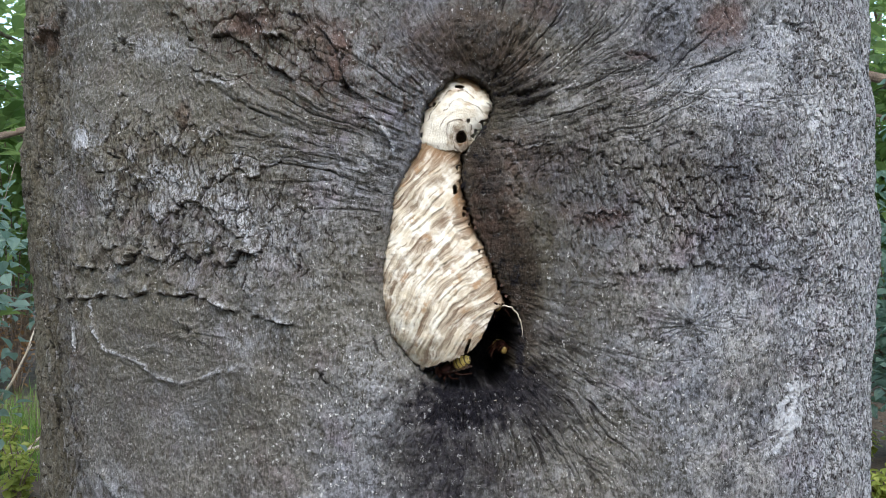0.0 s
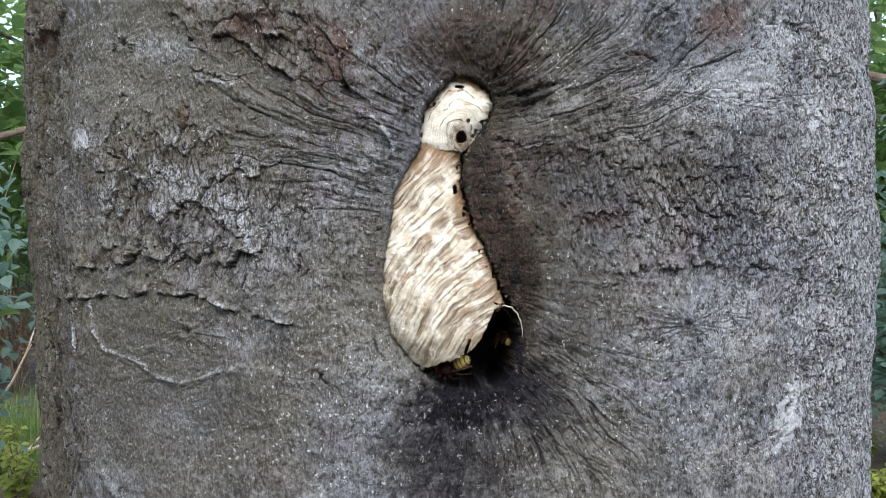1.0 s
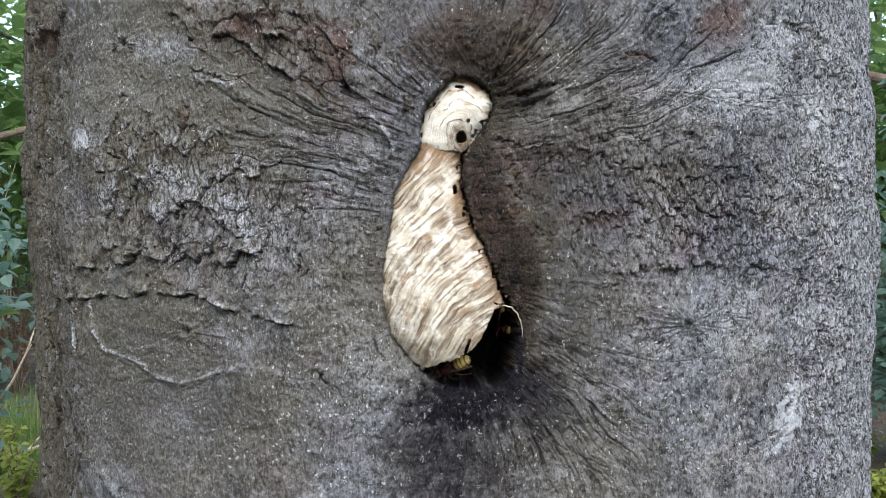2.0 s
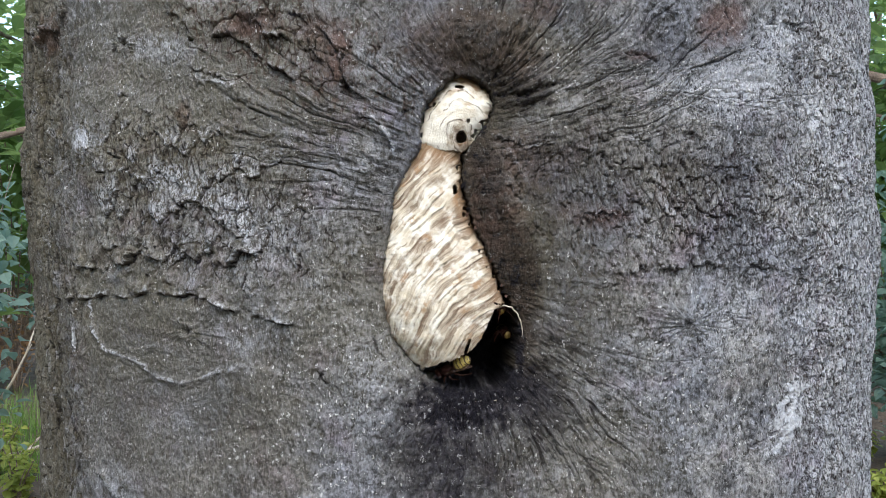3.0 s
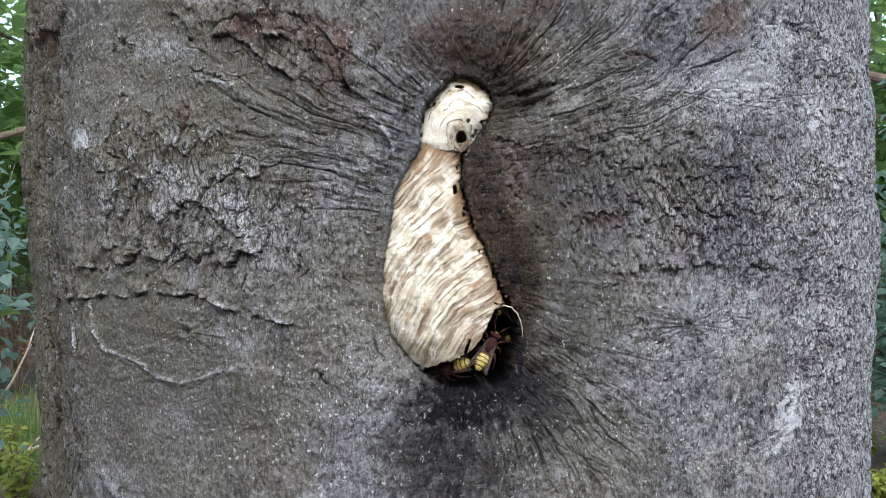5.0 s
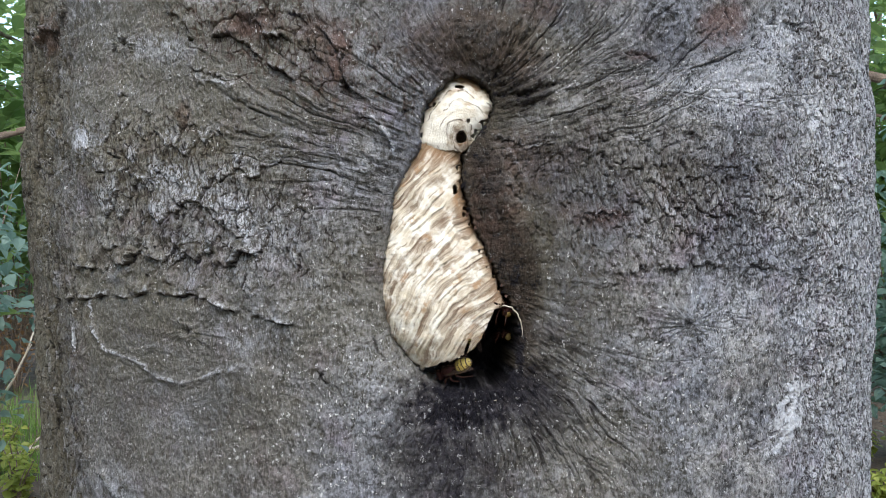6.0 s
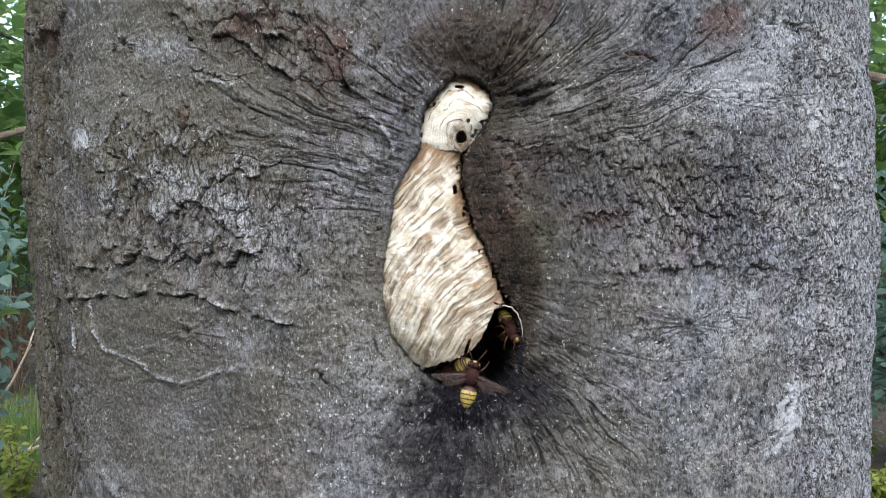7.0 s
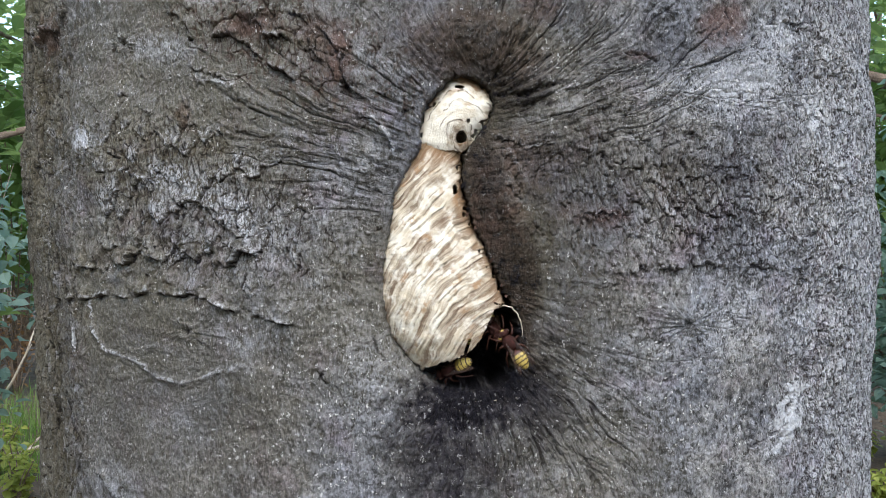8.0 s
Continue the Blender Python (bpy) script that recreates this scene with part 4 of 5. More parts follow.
        p = Vector(path[k]).lerp(Vector(path[k + 1]), f - k)
        pts.append(p + Vector((0.0004 * noise.noise((i * 0.4, 0, 0)), 0.0006 * noise.noise((0, i * 0.5, 3)), 0.0004 * noise.noise((i * 0.45, 7, 0)))))
        radii.append(0.00042 + 0.0003 * noise.noise((i * 0.6, 2, 9)) - 0.0002 * (i / 30) ** 3)
    tube(bm, pts, radii, 7)
    rim = part("entrance_rim", bm, RIM_PAPER, nest, "thin pale paper rim")
    # small torn flakes of brown paper in the groove along the nest's edge
    rnd = random.Random(5)
    for x, z in ((0.013, 1.6189), (0.0175, 1.612), (0.0315, 1.58), (0.0338, 1.5745), (0.0255, 1.5935)):
        bm = bmesh.new()
        size = rnd.uniform(0.0008, 0.0016)
        m = Matrix.Translation((x + 0.0006, -0.3415, z)) @ Euler((rnd.uniform(-0.9, 0.9), rnd.uniform(-0.8, 0.8), rnd.uniform(-0.9, 0.9))).to_matrix().to_4x4()
        ring = [(size * rnd.uniform(0.3, 1.0) * math.cos(k * 0.7), 0.0007 * rnd.random(), size * rnd.uniform(0.4, 1.6) * math.sin(k * 0.7)) for k in range(9)]
        front = [bm.verts.new(m @ Vector(p)) for p in ring]
        back = [bm.verts.new(m @ (Vector(p) + Vector((0, 0.0003, 0)))) for p in ring]
        bm.faces.new(front)
        bm.faces.new(back[::-1])
        for k in range(9):
            bm.faces.new((front[k], back[k], back[(k + 1) % 9], front[(k + 1) % 9]))
        flake = part("torn_flake", bm, BROWN_PAPER, nest, "torn brown paper flake")
        for p in flake.data.polygons:
            p.use_smooth = False
    return nest


def build_crumbs():
    """Pale crumbs of paper and wood on the sill of the wound."""
    rnd = random.Random(9)
    verts, faces = [], []
    for k in range(9):
        x, z = rnd.gauss(0.016, 0.02), EYE_Z - 0.0775 - abs(rnd.gauss(0, 0.004)) - 0.0015 * (k % 3)
        size, y = rnd.uniform(0.00025, 0.0007), -0.3445 - rnd.uniform(0, 0.002)
        base = len(verts)
        verts += [(x + size * rnd.uniform(-1.4, 1.4), y + size * rnd.uniform(-1, 1), z + size * rnd.uniform(-1, 1)) for _ in range(4)]
        faces += [(base, base + 1, base + 2), (base, base + 2, base + 3), (base, base + 3, base + 1), (base + 1, base + 3, base + 2)]
    tagged(soup("paper_crumbs", verts, faces, RIM_PAPER), "pale crumbs of nest paper on the wound's dark sill", "crumbs", kind="stuff")


BROWN_PAPER = plain("brown_paper", (0.03, 0.013, 0.008), (0.09, 0.045, 0.027), 400, 0.85, 0.0004)
RIM_PAPER = plain("rim_paper", (0.25, 0.18, 0.11), (0.58, 0.52, 0.42), 300, 0.85, 0.0004)
nest = build_nest()
build_crumbs()


# ---- the wood round the trunk ----
def build_ground():
    ring = np.concatenate([np.linspace(0.3, 12, 60), np.geomspace(12.6, 900, 26)])
    turn = np.linspace(0, 2 * math.pi, 121)[:-1]
    T, Rr = np.meshgrid(turn, ring)
    x, y = Rr * np.sin(T), Rr * np.cos(T)
    z = (0.06 * layers(x / 2.3, y / 2.3, 201, 4) + 0.5 * layers(x / 40, y / 40, 203, 2) * smooth(6, 40, Rr)) * smooth(0.4, 1.2, Rr)
    z = z + 0.05 * smooth(2, 12, y)
    mesh = grid_mesh("ground", np.stack([x, y, z], -1), *T.shape, True)
    mesh.materials.append(SOIL)
    tagged(new("ground", mesh), "brown forest soil under leaf litter", "ground", kind="structure")


def ground_z(x, y):
    """The ground's height at one place or many."""
    a, b = np.atleast_1d(x), np.atleast_1d(y)
    r = np.hypot(a, b)
    z = (0.06 * layers(a / 2.3, b / 2.3, 201, 4) + 0.5 * layers(a / 40, b / 40, 203, 2) * smooth(6, 40, r)) * smooth(0.4, 1.2, r) + 0.05 * smooth(2, 12, b)
    return z if np.ndim(x) else float(z[0])


def leaf_shape(length, width, fold):
    """An oval pointed leaf of eight triangles, folded along its rib, from its stalk at the origin along x."""
    v = [(0, 0, 0), (0.35 * length, 0, 0), (0.7 * length, 0, -0.05 * length), (length, 0, -0.14 * length)]
    for sy in (1, -1):
        v += [(0.3 * length, sy * 0.5 * width, fold), (0.65 * length, sy * 0.42 * width, fold - 0.04 * length)]
    f = [(0, 1, 4), (1, 2, 5, 4), (2, 3, 5), (1, 0, 6), (2, 1, 6, 7), (3, 2, 7)]
    return v, f


def scatter_leaves(rng, spots, length, droop):
    verts, faces = [], []
    for p, way in spots:
        size = length * rng.uniform(0.65, 1.2)
        v, f = leaf_shape(size, size * rng.uniform(0.5, 0.66), size * 0.08)
        m = Matrix.Translation(p) @ Euler((rng.uniform(-0.6, 0.6), rng.uniform(-0.2, droop), way)).to_matrix().to_4x4()
        base = len(verts)
        verts += [tuple(m @ Vector(q)) for q in v]
        faces += [tuple(base + i for i in q) for q in f]
    return verts, faces


def build_tree(seed, height, girth, name, label, leaves, leaf_length, crown_low, material=None):
    """A tapered trunk, limbs and a crown of separate leaves."""
    rng = random.Random(seed)
    tree = tagged(new(name), label, "tree", "trees of the wood")
    bm = bmesh.new()
    n = 9
    pts = [(0.12 * math.sin(i * 0.8 + seed) * i / n, 0.12 * math.cos(i * 0.7 + seed) * i / n, -0.1 + height * i / n) for i in range(n + 1)]
    tube(bm, pts, [girth * (1.5 if i == 0 else 1.0 - 0.85 * i / n) for i in range(n + 1)], 12)
    part("trunk", bm, FAR_BARK, tree)
    spots = []
    for k in range(16):
        h = crown_low + (height * 0.95 - crown_low) * (k + rng.random()) / 16
        a = k * 2.4 + rng.uniform(-0.4, 0.4)
        reach = (0.34 * height) * (1 - 0.6 * (h - crown_low) / (height - crown_low)) * rng.uniform(0.7, 1.15)
        base = Vector((0, 0, h))
        line = [base + Vector((math.cos(a), math.sin(a), 0.0)) * reach * t + Vector((0, 0, reach * (0.45 * t - 0.3 * t * t))) for t in (0, 0.3, 0.65, 1.0)]
        bm = bmesh.new()
        tube(bm, line, [girth * 0.3 * (1 - 0.25 * i) + 0.004 for i in range(4)], 6)
        part("limb", bm, FAR_BARK, tree)
        for _ in range(leaves // 16):
            t = rng.uniform(0.15, 1.05)
            p = line[0].lerp(line[3], t) + Vector((rng.gauss(0, 1), rng.gauss(0, 1), rng.gauss(0, 0.45))) * 0.09 * height * (0.4 + 0.6 * t)
            p.z += reach * (0.3 * t - 0.3 * t * t)
            spots.append((p, rng.uniform(0, 6.283)))
    v, f = scatter_leaves(rng, spots, leaf_length, 0.7)
    soup("crown", v, f, material or LEAF, tree, "loose green crown of separate leaves")
    return tree


def build_shrub(seed, height, leaves, leaf_length, material, label):
    """Thin stems with sparse leaves."""
    rng = random.Random(seed)
    shrub = tagged(new("shrub"), label, "shrub", "shrubs of the wood")
    spots = []
    for k in range(9):
        a = rng.uniform(0, 6.283)
        lean = rng.uniform(0.15, 0.5)
        top = height * rng.uniform(0.6, 1.0)
        line = [Vector((math.cos(a + 0.3 * t) * lean * top * t ** 1.4, math.sin(a + 0.3 * t) * lean * top * t ** 1.4, top * t - 0.05)) for t in (0, 0.25, 0.5, 0.75, 1)]
        bm = bmesh.new()
        tube(bm, line, [0.011, 0.009, 0.007, 0.005, 0.002], 5)
        part("stem", bm, FAR_BARK, shrub)
        for _ in range(leaves // 9):
            t = rng.uniform(0.32, 1.0)
            i = min(int(t * 4), 3)
            p = line[i].lerp(line[i + 1], t * 4 - i) + Vector((rng.gauss(0, 0.1), rng.gauss(0, 0.1), rng.gauss(0, 0.06))) * height * 0.7
            spots.append((p, rng.uniform(0, 6.283)))
    v, f = scatter_leaves(rng, spots, leaf_length, 0.8)
    soup("foliage", v, f, material, shrub, "sparse green leaves")
    return shrub


def build_grass(rng, center, reach, count, tall):
    verts, faces = [], []
    for _ in range(count):
        r, a = reach * math.sqrt(rng.random()), rng.uniform(0, 6.283)
        x, y = center[0] + r * math.cos(a), center[1] + r * math.sin(a)
        z = ground_z(x, y)
        w, h, d = rng.uniform(0.002, 0.004), tall * rng.uniform(0.5, 1.1), rng.uniform(0, 6.283)
        bend = rng.uniform(0.1, 0.7) * h
        c, s = math.cos(d), math.sin(d)
        base = len(verts)
        for t, k in ((0, 1.0), (0.4, 0.9), (0.75, 0.6)):
            q = (x + c * bend * t * t, y + s * bend * t * t, z + h * (t - 0.25 * t * t * bend / h))
            verts += [(q[0] - s * w * k, q[1] + c * w * k, q[2]), (q[0] + s * w * k, q[1] - c * w * k, q[2])]
        verts.append((x + c * bend, y + s * bend, z + h * (1 - 0.25 * bend / h)))
        faces += [(base, base + 1, base + 3, base + 2), (base + 2, base + 3, base + 5, base + 4), (base + 4, base + 5, base + 6)]
    return verts, faces


build_ground()
rng = random.Random(7)

# beech crown over the nest; out of view, added also to shade the sky light
spots = []
for k in range(10):
    a = k * 2.4
    bm = bmesh.new()
    h = 4.4 + 0.25 * k
    reach = 2.6 - 0.12 * k
    line = [Vector((math.cos(a) * reach * t, math.sin(a) * reach * t, h + reach * (0.5 * t - 0.2 * t * t))) for t in (0.05, 0.35, 0.7, 1.0)]
    tube(bm, line, [0.07, 0.05, 0.03, 0.01], 7)
    part("limb", bm, FAR_BARK, beech)
    for _ in range(220):
        t = rng.uniform(0.3, 1.1)
        p = line[0].lerp(line[3], t) + Vector((rng.gauss(0, 0.3), rng.gauss(0, 0.3), rng.gauss(0, 0.16)))
        spots.append((p, rng.uniform(0, 6.283)))
v, f = scatter_leaves(rng, spots, 0.1, 0.6)
soup("crown", v, f, LEAF, beech, "loose green crown of separate leaves")

# trees round about, one built and the rest copied
tall_tree = build_tree(11, 9.0, 0.14, "forest_tree", "slender brown forest tree with a loose green crown", 1600, 0.175, 2.2)
tall_tree.matrix_basis = pose(3.5, 6.1, ground_z(3.5, 6.1))
for x, y, turn, k in ((-4.6, 7.5, 40, 1), (-2.9, 11.0, 100, 1), (6.2, 9.5, 200, 1), (1.0, 12.5, 260, 1), (-8.5, 4.5, 310, 1),
                      (8.0, 3.0, 20, 1), (-7.0, 15.0, 70, 1), (4.8, 16.0, 150, 1), (-12.5, 10.0, 230, 1), (11.5, 12.5, 290, 1),
                      # Next row: behind the eye, unseen, added to hold back low sky light.
                      (-6.5, -5.5, 130, 1), (6.0, -7.5, 180, 1), (-1.5, -10.5, 250, 1), (11.0, -3.0, 330, 1), (-11.5, -2.0, 10, 1),
                      (-15.0, 20.0, 80, 1), (10.0, 21.0, 170, 1), (0.0, 22.0, 35, 1), (-24.0, 14.0, 5, 1), (20.0, 20.0, 95, 1)):
    copy_thing(tall_tree, pose(x, y, ground_z(x, y), 0, 0, turn))

leafy = build_shrub(21, 2.6, 1300, 0.1, LEAF_COOL, "leafy hazel shrub with blue-green leaves on thin stems")
leafy.matrix_basis = pose(-2.95, 4.4, ground_z(-2.95, 4.4))
for x, y, turn in ((-5.0, 4.2, 80), (-5.6, 8.2, 140), (3.4, 6.2, 250), (3.1, 5.4, 330), (-4.6, 5.5, 20), (4.4, 4.4, 110), (-5.5, 9.0, 60), (5.4, 11.0, 160), (-5.2, 12.0, 300)):
    copy_thing(leafy, pose(x, y, ground_z(x, y), 0, 0, turn))
bushy = build_shrub(22, 6.6, 1150, 0.285, LEAF, "tall green understorey bush with broad leaves")
bushy.matrix_basis = pose(-7.2, 15.0, ground_z(-7.2, 15.0))
# Bushes all round; the unseen ones close the wood and shape its light.
for k in range(44):
    a, r = k * 0.143 + 0.05 * math.sin(5 * k), 13.0 + 2.5 * math.sin(k * 2.1)
    x, y = r * math.sin(a), r * math.cos(a)
    if k > 0:
        copy_thing(bushy, pose(x, y, ground_z(x, y), 0, 0, 77 * k))
for x, y, turn in ((4.9, 9.6, 40), (-8.4, 17.0, 150), (7.6, 14.6, 260)):
    copy_thing(bushy, pose(x, y, ground_z(x, y), 0, 0, turn))

for name, spot, reach, count, tall, label in (("grass_tuft", (-3.6, 7.1), 0.45, 420, 0.5, "tuft of long green grass on the forest floor"),
                                           ("grass_tuft", (-3.1, 6.0), 0.5, 500, 0.25, "tuft of long green grass on the forest floor"),
                                           ("grass_tuft", (2.3, 3.7), 0.6, 500, 0.3, "low green grass on the forest floor")):
    v, f = build_grass(rng, spot, reach, count, tall)
    tagged(soup(name, v, f, GRASS), label, "grass", kind="stuff")

herb = build_shrub(31, 0.34, 110, 0.075, HERB, "low herb with round yellow-green leaves on the forest floor")
herb.matrix_basis = pose(-2.72, 5.2, ground_z(-2.72, 5.2))
for x, y, turn in ((-2.95, 5.7, 50), (-3.15, 5.8, 120), (2.7, 5.0, 200), (3.0, 6.0, 300), (-3.4, 6.5, 10)):
    copy_thing(herb, pose(x, y, ground_z(x, y), 0, 0, turn))
brush = build_shrub(33, 1.1, 150, 0.07, LITTER, "dry brown brush with withered leaves on bare twigs")
brush.matrix_basis = pose(-4.5, 9.2, ground_z(-4.5, 9.2))
for x, y, turn in ((-5.4, 10.6, 50), (-5.0, 11.5, 140), (-6.3, 12.6, 230), (4.6, 8.6, 80), (5.2, 10.2, 190)):
    copy_thing(brush, pose(x, y, ground_z(x, y), 0, 0, turn))


def build_stick(points, thick, label):
    bm = bmesh.new()
    tube(bm, points, [thick * (1 - 0.2 * i) for i in range(len(points))], 7)
    stick = tagged(new("fallen_stick"), label, "stick")
    part("branch", bm, PALE_WOOD, stick)
    a, b = Vector(points[1]), Vector(points[2])
    bm = bmesh.new()
    tube(bm, [a.lerp(b, 0.3), a.lerp(b, 0.6) + Vector((0.03, 0.02, 0.07)), a.lerp(b, 0.9) + Vector((0.05, 0.03, 0.1))], [thick * 0.5, thick * 0.4, thick * 0.2], 6)
    part("side_twig", bm, PALE_WOOD, stick)
    return stick


PALE_WOOD = plain("pale_wood", (0.3, 0.24, 0.17), (0.62, 0.55, 0.45), 30, 0.8, 0.002)
build_stick([(-3.22, 6.1, 0.07), (-3.06, 6.05, 0.12), (-2.92, 6.02, 0.17), (-2.84, 6.0, 0.2)], 0.022, "pale broken stick lying in the grass")
build_stick([(-4.3, 8.3, 0.1), (-4.1, 8.2, 0.35), (-3.95, 8.15, 0.62), (-3.85, 8.1, 0.85)], 0.016, "thin pale dead stick leaning in the brush")

spots = []
litter = np.random.RandomState(4).rand(3, 9000)
litter_x, litter_y = (1.0 + 24 * litter[0]) * np.sin(litter[1] * 6.283), (1.0 + 24 * litter[0]) * np.cos(litter[1] * 6.283)
for x, y, z, way in zip(litter_x, litter_y, ground_z(litter_x, litter_y), litter[2]):
    spots.append((Vector((x, y, z + 0.01)), 6.283 * way))
v, f = scatter_leaves(rng, spots, 0.085, 0.25)
tagged(soup("leaf_litter", v, f, LITTER), "brown dry fallen leaves on the soil", "leaf litter", kind="stuff")


# ---- hornets; head towards +y, back towards +z, thorax at the origin, in metres ----
def abdomen_material():
    n = Nodes("hornet_abdomen", 0.5)
    x, y, z = n.split(n.coords())
    wave = n.math("ADD", n.math("MULTIPLY", y, 2 * math.pi / 0.0024), n.math("MULTIPLY", n.noise(n.coords(), 900, 2), 1.6))
    ring = n.span(n.math("SINE", wave), 0.5, 0.85)
    dots = n.math("MULTIPLY", n.span(n.cells(n.scaled(n.coords(), 1, 1.2, 1), 620), 0.2, 0.34, 1, 0), n.span(y, -0.0155, -0.008, 1, 0.7))
    color = n.mix(n.noise(n.coords(), 500, 2), (0.33, 0.235, 0.045), (0.47, 0.36, 0.1))
    color = n.mix(n.math("MAXIMUM", ring, dots), color, (0.03, 0.012, 0.006))
    color = n.mix(n.span(n.math("ADD", y, n.math("MULTIPLY", n.noise(n.coords(), 700, 2), 0.0016)), -0.0072, -0.0058), color, (0.05, 0.014, 0.008))
    n.set(color=color, spec=0.5)
    return n.material


ABDOMEN = abdomen_material()
THORAX = plain("hornet_thorax", (0.012, 0.004, 0.003), (0.055, 0.015, 0.01), 700, 0.75, 0.0006, spec=0.2)
FACE = plain("hornet_face", (0.2, 0.12, 0.03), (0.42, 0.3, 0.09), 600, 0.5)
EYE_DARK = plain("hornet_eye", (0.02, 0.008, 0.006), (0.04, 0.015, 0.01), 400, 0.2)
LEG = plain("hornet_leg", (0.016, 0.005, 0.003), (0.06, 0.018, 0.008), 300, 0.55, spec=0.25)
WING = plain("hornet_wing", (0.025, 0.014, 0.01), (0.075, 0.045, 0.035), 260, 0.4, spec=0.4, alpha=0.4)


def lathe(profile, sides=16, flat=1.0):
    """A body turned about y from (y, radius) pairs."""
    bm = bmesh.new()
    rings = []
    for y, r in profile:
        rings.append([bm.verts.new((r * math.cos(k * 2 * math.pi / sides), y, flat * r * math.sin(k * 2 * math.pi / sides))) for k in range(sides)])
    for a, b in zip(rings, rings[1:]):
        for k in range(sides):
            bm.faces.new((a[k], b[k], b[(k + 1) % sides], a[(k + 1) % sides]))
    bm.faces.new(rings[0])
    bm.faces.new(rings[-1][::-1])
    return bm


def ball(center, rx, ry, rz, seg=14):
    bm = bmesh.new()
    bmesh.ops.create_uvsphere(bm, u_segments=seg, v_segments=10, radius=1,
                              matrix=Matrix.Translation(center) @ Matrix.Diagonal((rx, ry, rz, 1)))
    return bm


def wing_mesh(length, width):
    """A long wing with a thickened leading edge, root at the origin, along -y."""
    bm = bmesh.new()
    n, top, low = 10, [], []
    for i in range(n + 1):
        t = i / n
        lead = 0.12 * width * math.sin(math.pi * t)
        trail = -width * (math.sin(math.pi * min(1, t * 0.92 + 0.06)) ** 0.7) * (0.45 + 0.55 * t)
        row = [(lead, 0.0002), (0.35 * trail, 0.0001 + 0.0002 * (i % 2)), (0.7 * trail, 0.0), (trail, 0.0001)]
        top.append([bm.verts.new((x, -length * t, z + 0.00006)) for x, z in row])
        low.append([bm.verts.new((x, -length * t, z - 0.00006)) for x, z in row])
    for i in range(n):
        for k in range(3):
            bm.faces.new((top[i][k], top[i + 1][k], top[i + 1][k + 1], top[i][k + 1]))
            bm.faces.new((low[i][k + 1], low[i + 1][k + 1], low[i + 1][k], low[i][k]))
        for k in (0, 3):
            a = (top[i][k], low[i][k], low[i + 1][k], top[i + 1][k])
            bm.faces.new(a if k == 0 else a[::-1])
    return bm


def build_hornet(label, spread):
    """One hornet; spread: degrees by which its wings stand out from the body."""
    ob = tagged(new("hornet"), label, "hornet", "hornets at the nest")
    part("thorax", lathe([(-0.0046, 0.0012), (-0.0036, 0.0028), (-0.001, 0.0037), (0.0018, 0.0036), (0.0036, 0.0024), (0.0044, 0.001)]), THORAX, ob, "red-brown furry thorax")
    part("abdomen", lathe([(-0.0044, 0.0009), (-0.0052, 0.0019), (-0.0062, 0.0034), (-0.0078, 0.0041), (-0.0098, 0.0042), (-0.0122, 0.0037), (-0.0144, 0.0026), (-0.016, 0.0013), (-0.0168, 0.0003)], 18, 0.88), ABDOMEN, ob, "yellow abdomen with dark brown rings and dots")
    head = part("head", lathe([(0.0042, 0.0012), (0.0048, 0.0028), (0.006, 0.0033), (0.0072, 0.0026), (0.0079, 0.0012)], 14, 0.8), THORAX, ob, "red-brown head")
    part("face", ball((0, 0.0071, -0.0003), 0.0019, 0.0012, 0.0022), FACE, head, "yellow face plate")
    for s in (1, -1):
        part("eye", ball((s * 0.0026, 0.0062, 0.0003), 0.0009, 0.0014, 0.0018), EYE_DARK, head, "dark brown eye")
        bm = bmesh.new()
        tube(bm, [(s * 0.0009, 0.0074, 0.0012), (s * 0.0022, 0.0098, 0.0022), (s * 0.004, 0.0128, 0.001), (s * 0.005, 0.0148, -0.0008)], [0.00028, 0.00026, 0.00024, 0.00018], 6)
        part("antenna", bm, LEG, head, "orange-brown antenna")
    for s in (1, -1):
        for k, (y0, y1, y2) in enumerate(((0.0024, 0.006, 0.0094), (0.0002, 0.0006, -0.0012), (-0.0022, -0.006, -0.0108))):
            bm = bmesh.new()
            tube(bm, [(s * 0.0022, y0, -0.0018), (s * 0.0044, (y0 + y1) / 2, 0.0002), (s * 0.006, y1, -0.0016), (s * 0.0068, (y1 + y2) / 2, -0.0042), (s * 0.0072, y2, -0.0052)],
                 [0.0006, 0.00065, 0.00045, 0.0003, 0.0002], 6)
            part("leg", bm, LEG, ob, "red-brown leg")
        for name, length, width, lift in (("forewing", 0.0185, 0.0048, 0.0032), ("hindwing", 0.0125, 0.0036, 0.0028)):
            bm = wing_mesh(length, width)
            if s < 0:
                bmesh.ops.scale(bm, vec=(-1, 1, 1), verts=bm.verts)
                bmesh.ops.reverse_faces(bm, faces=bm.faces)
            w = part(name, bm, WING, ob, "smoky brown wing")
            w.matrix_basis = wing_pose(s, name, spread)
    return ob


def wing_pose(s, name, spread, lift=0.0):
    """A wing's place on its hornet; spread in degrees away from the abdomen, lift its beat."""
    fore = name.startswith("fore")
    out = spread + (4 if fore else -6)
    return pose(s * 0.0026, 0.001 if fore else -0.0012, 0.0034 if fore else 0.003, 4, s * (-24 - lift), s * out)


def along(thorax, tail, up=(0, -1, 0.25)):
    """The pose of a hornet from its thorax and the way to its tail, its back towards up."""
    y = (Vector(thorax) - Vector(tail)).normalized()
    z = (Vector(up) - y * Vector(up).dot(y)).normalized()
    m = Matrix((y.cross(z), y, z)).transposed().to_4x4()
    m.translation = Vector(thorax)
    return m


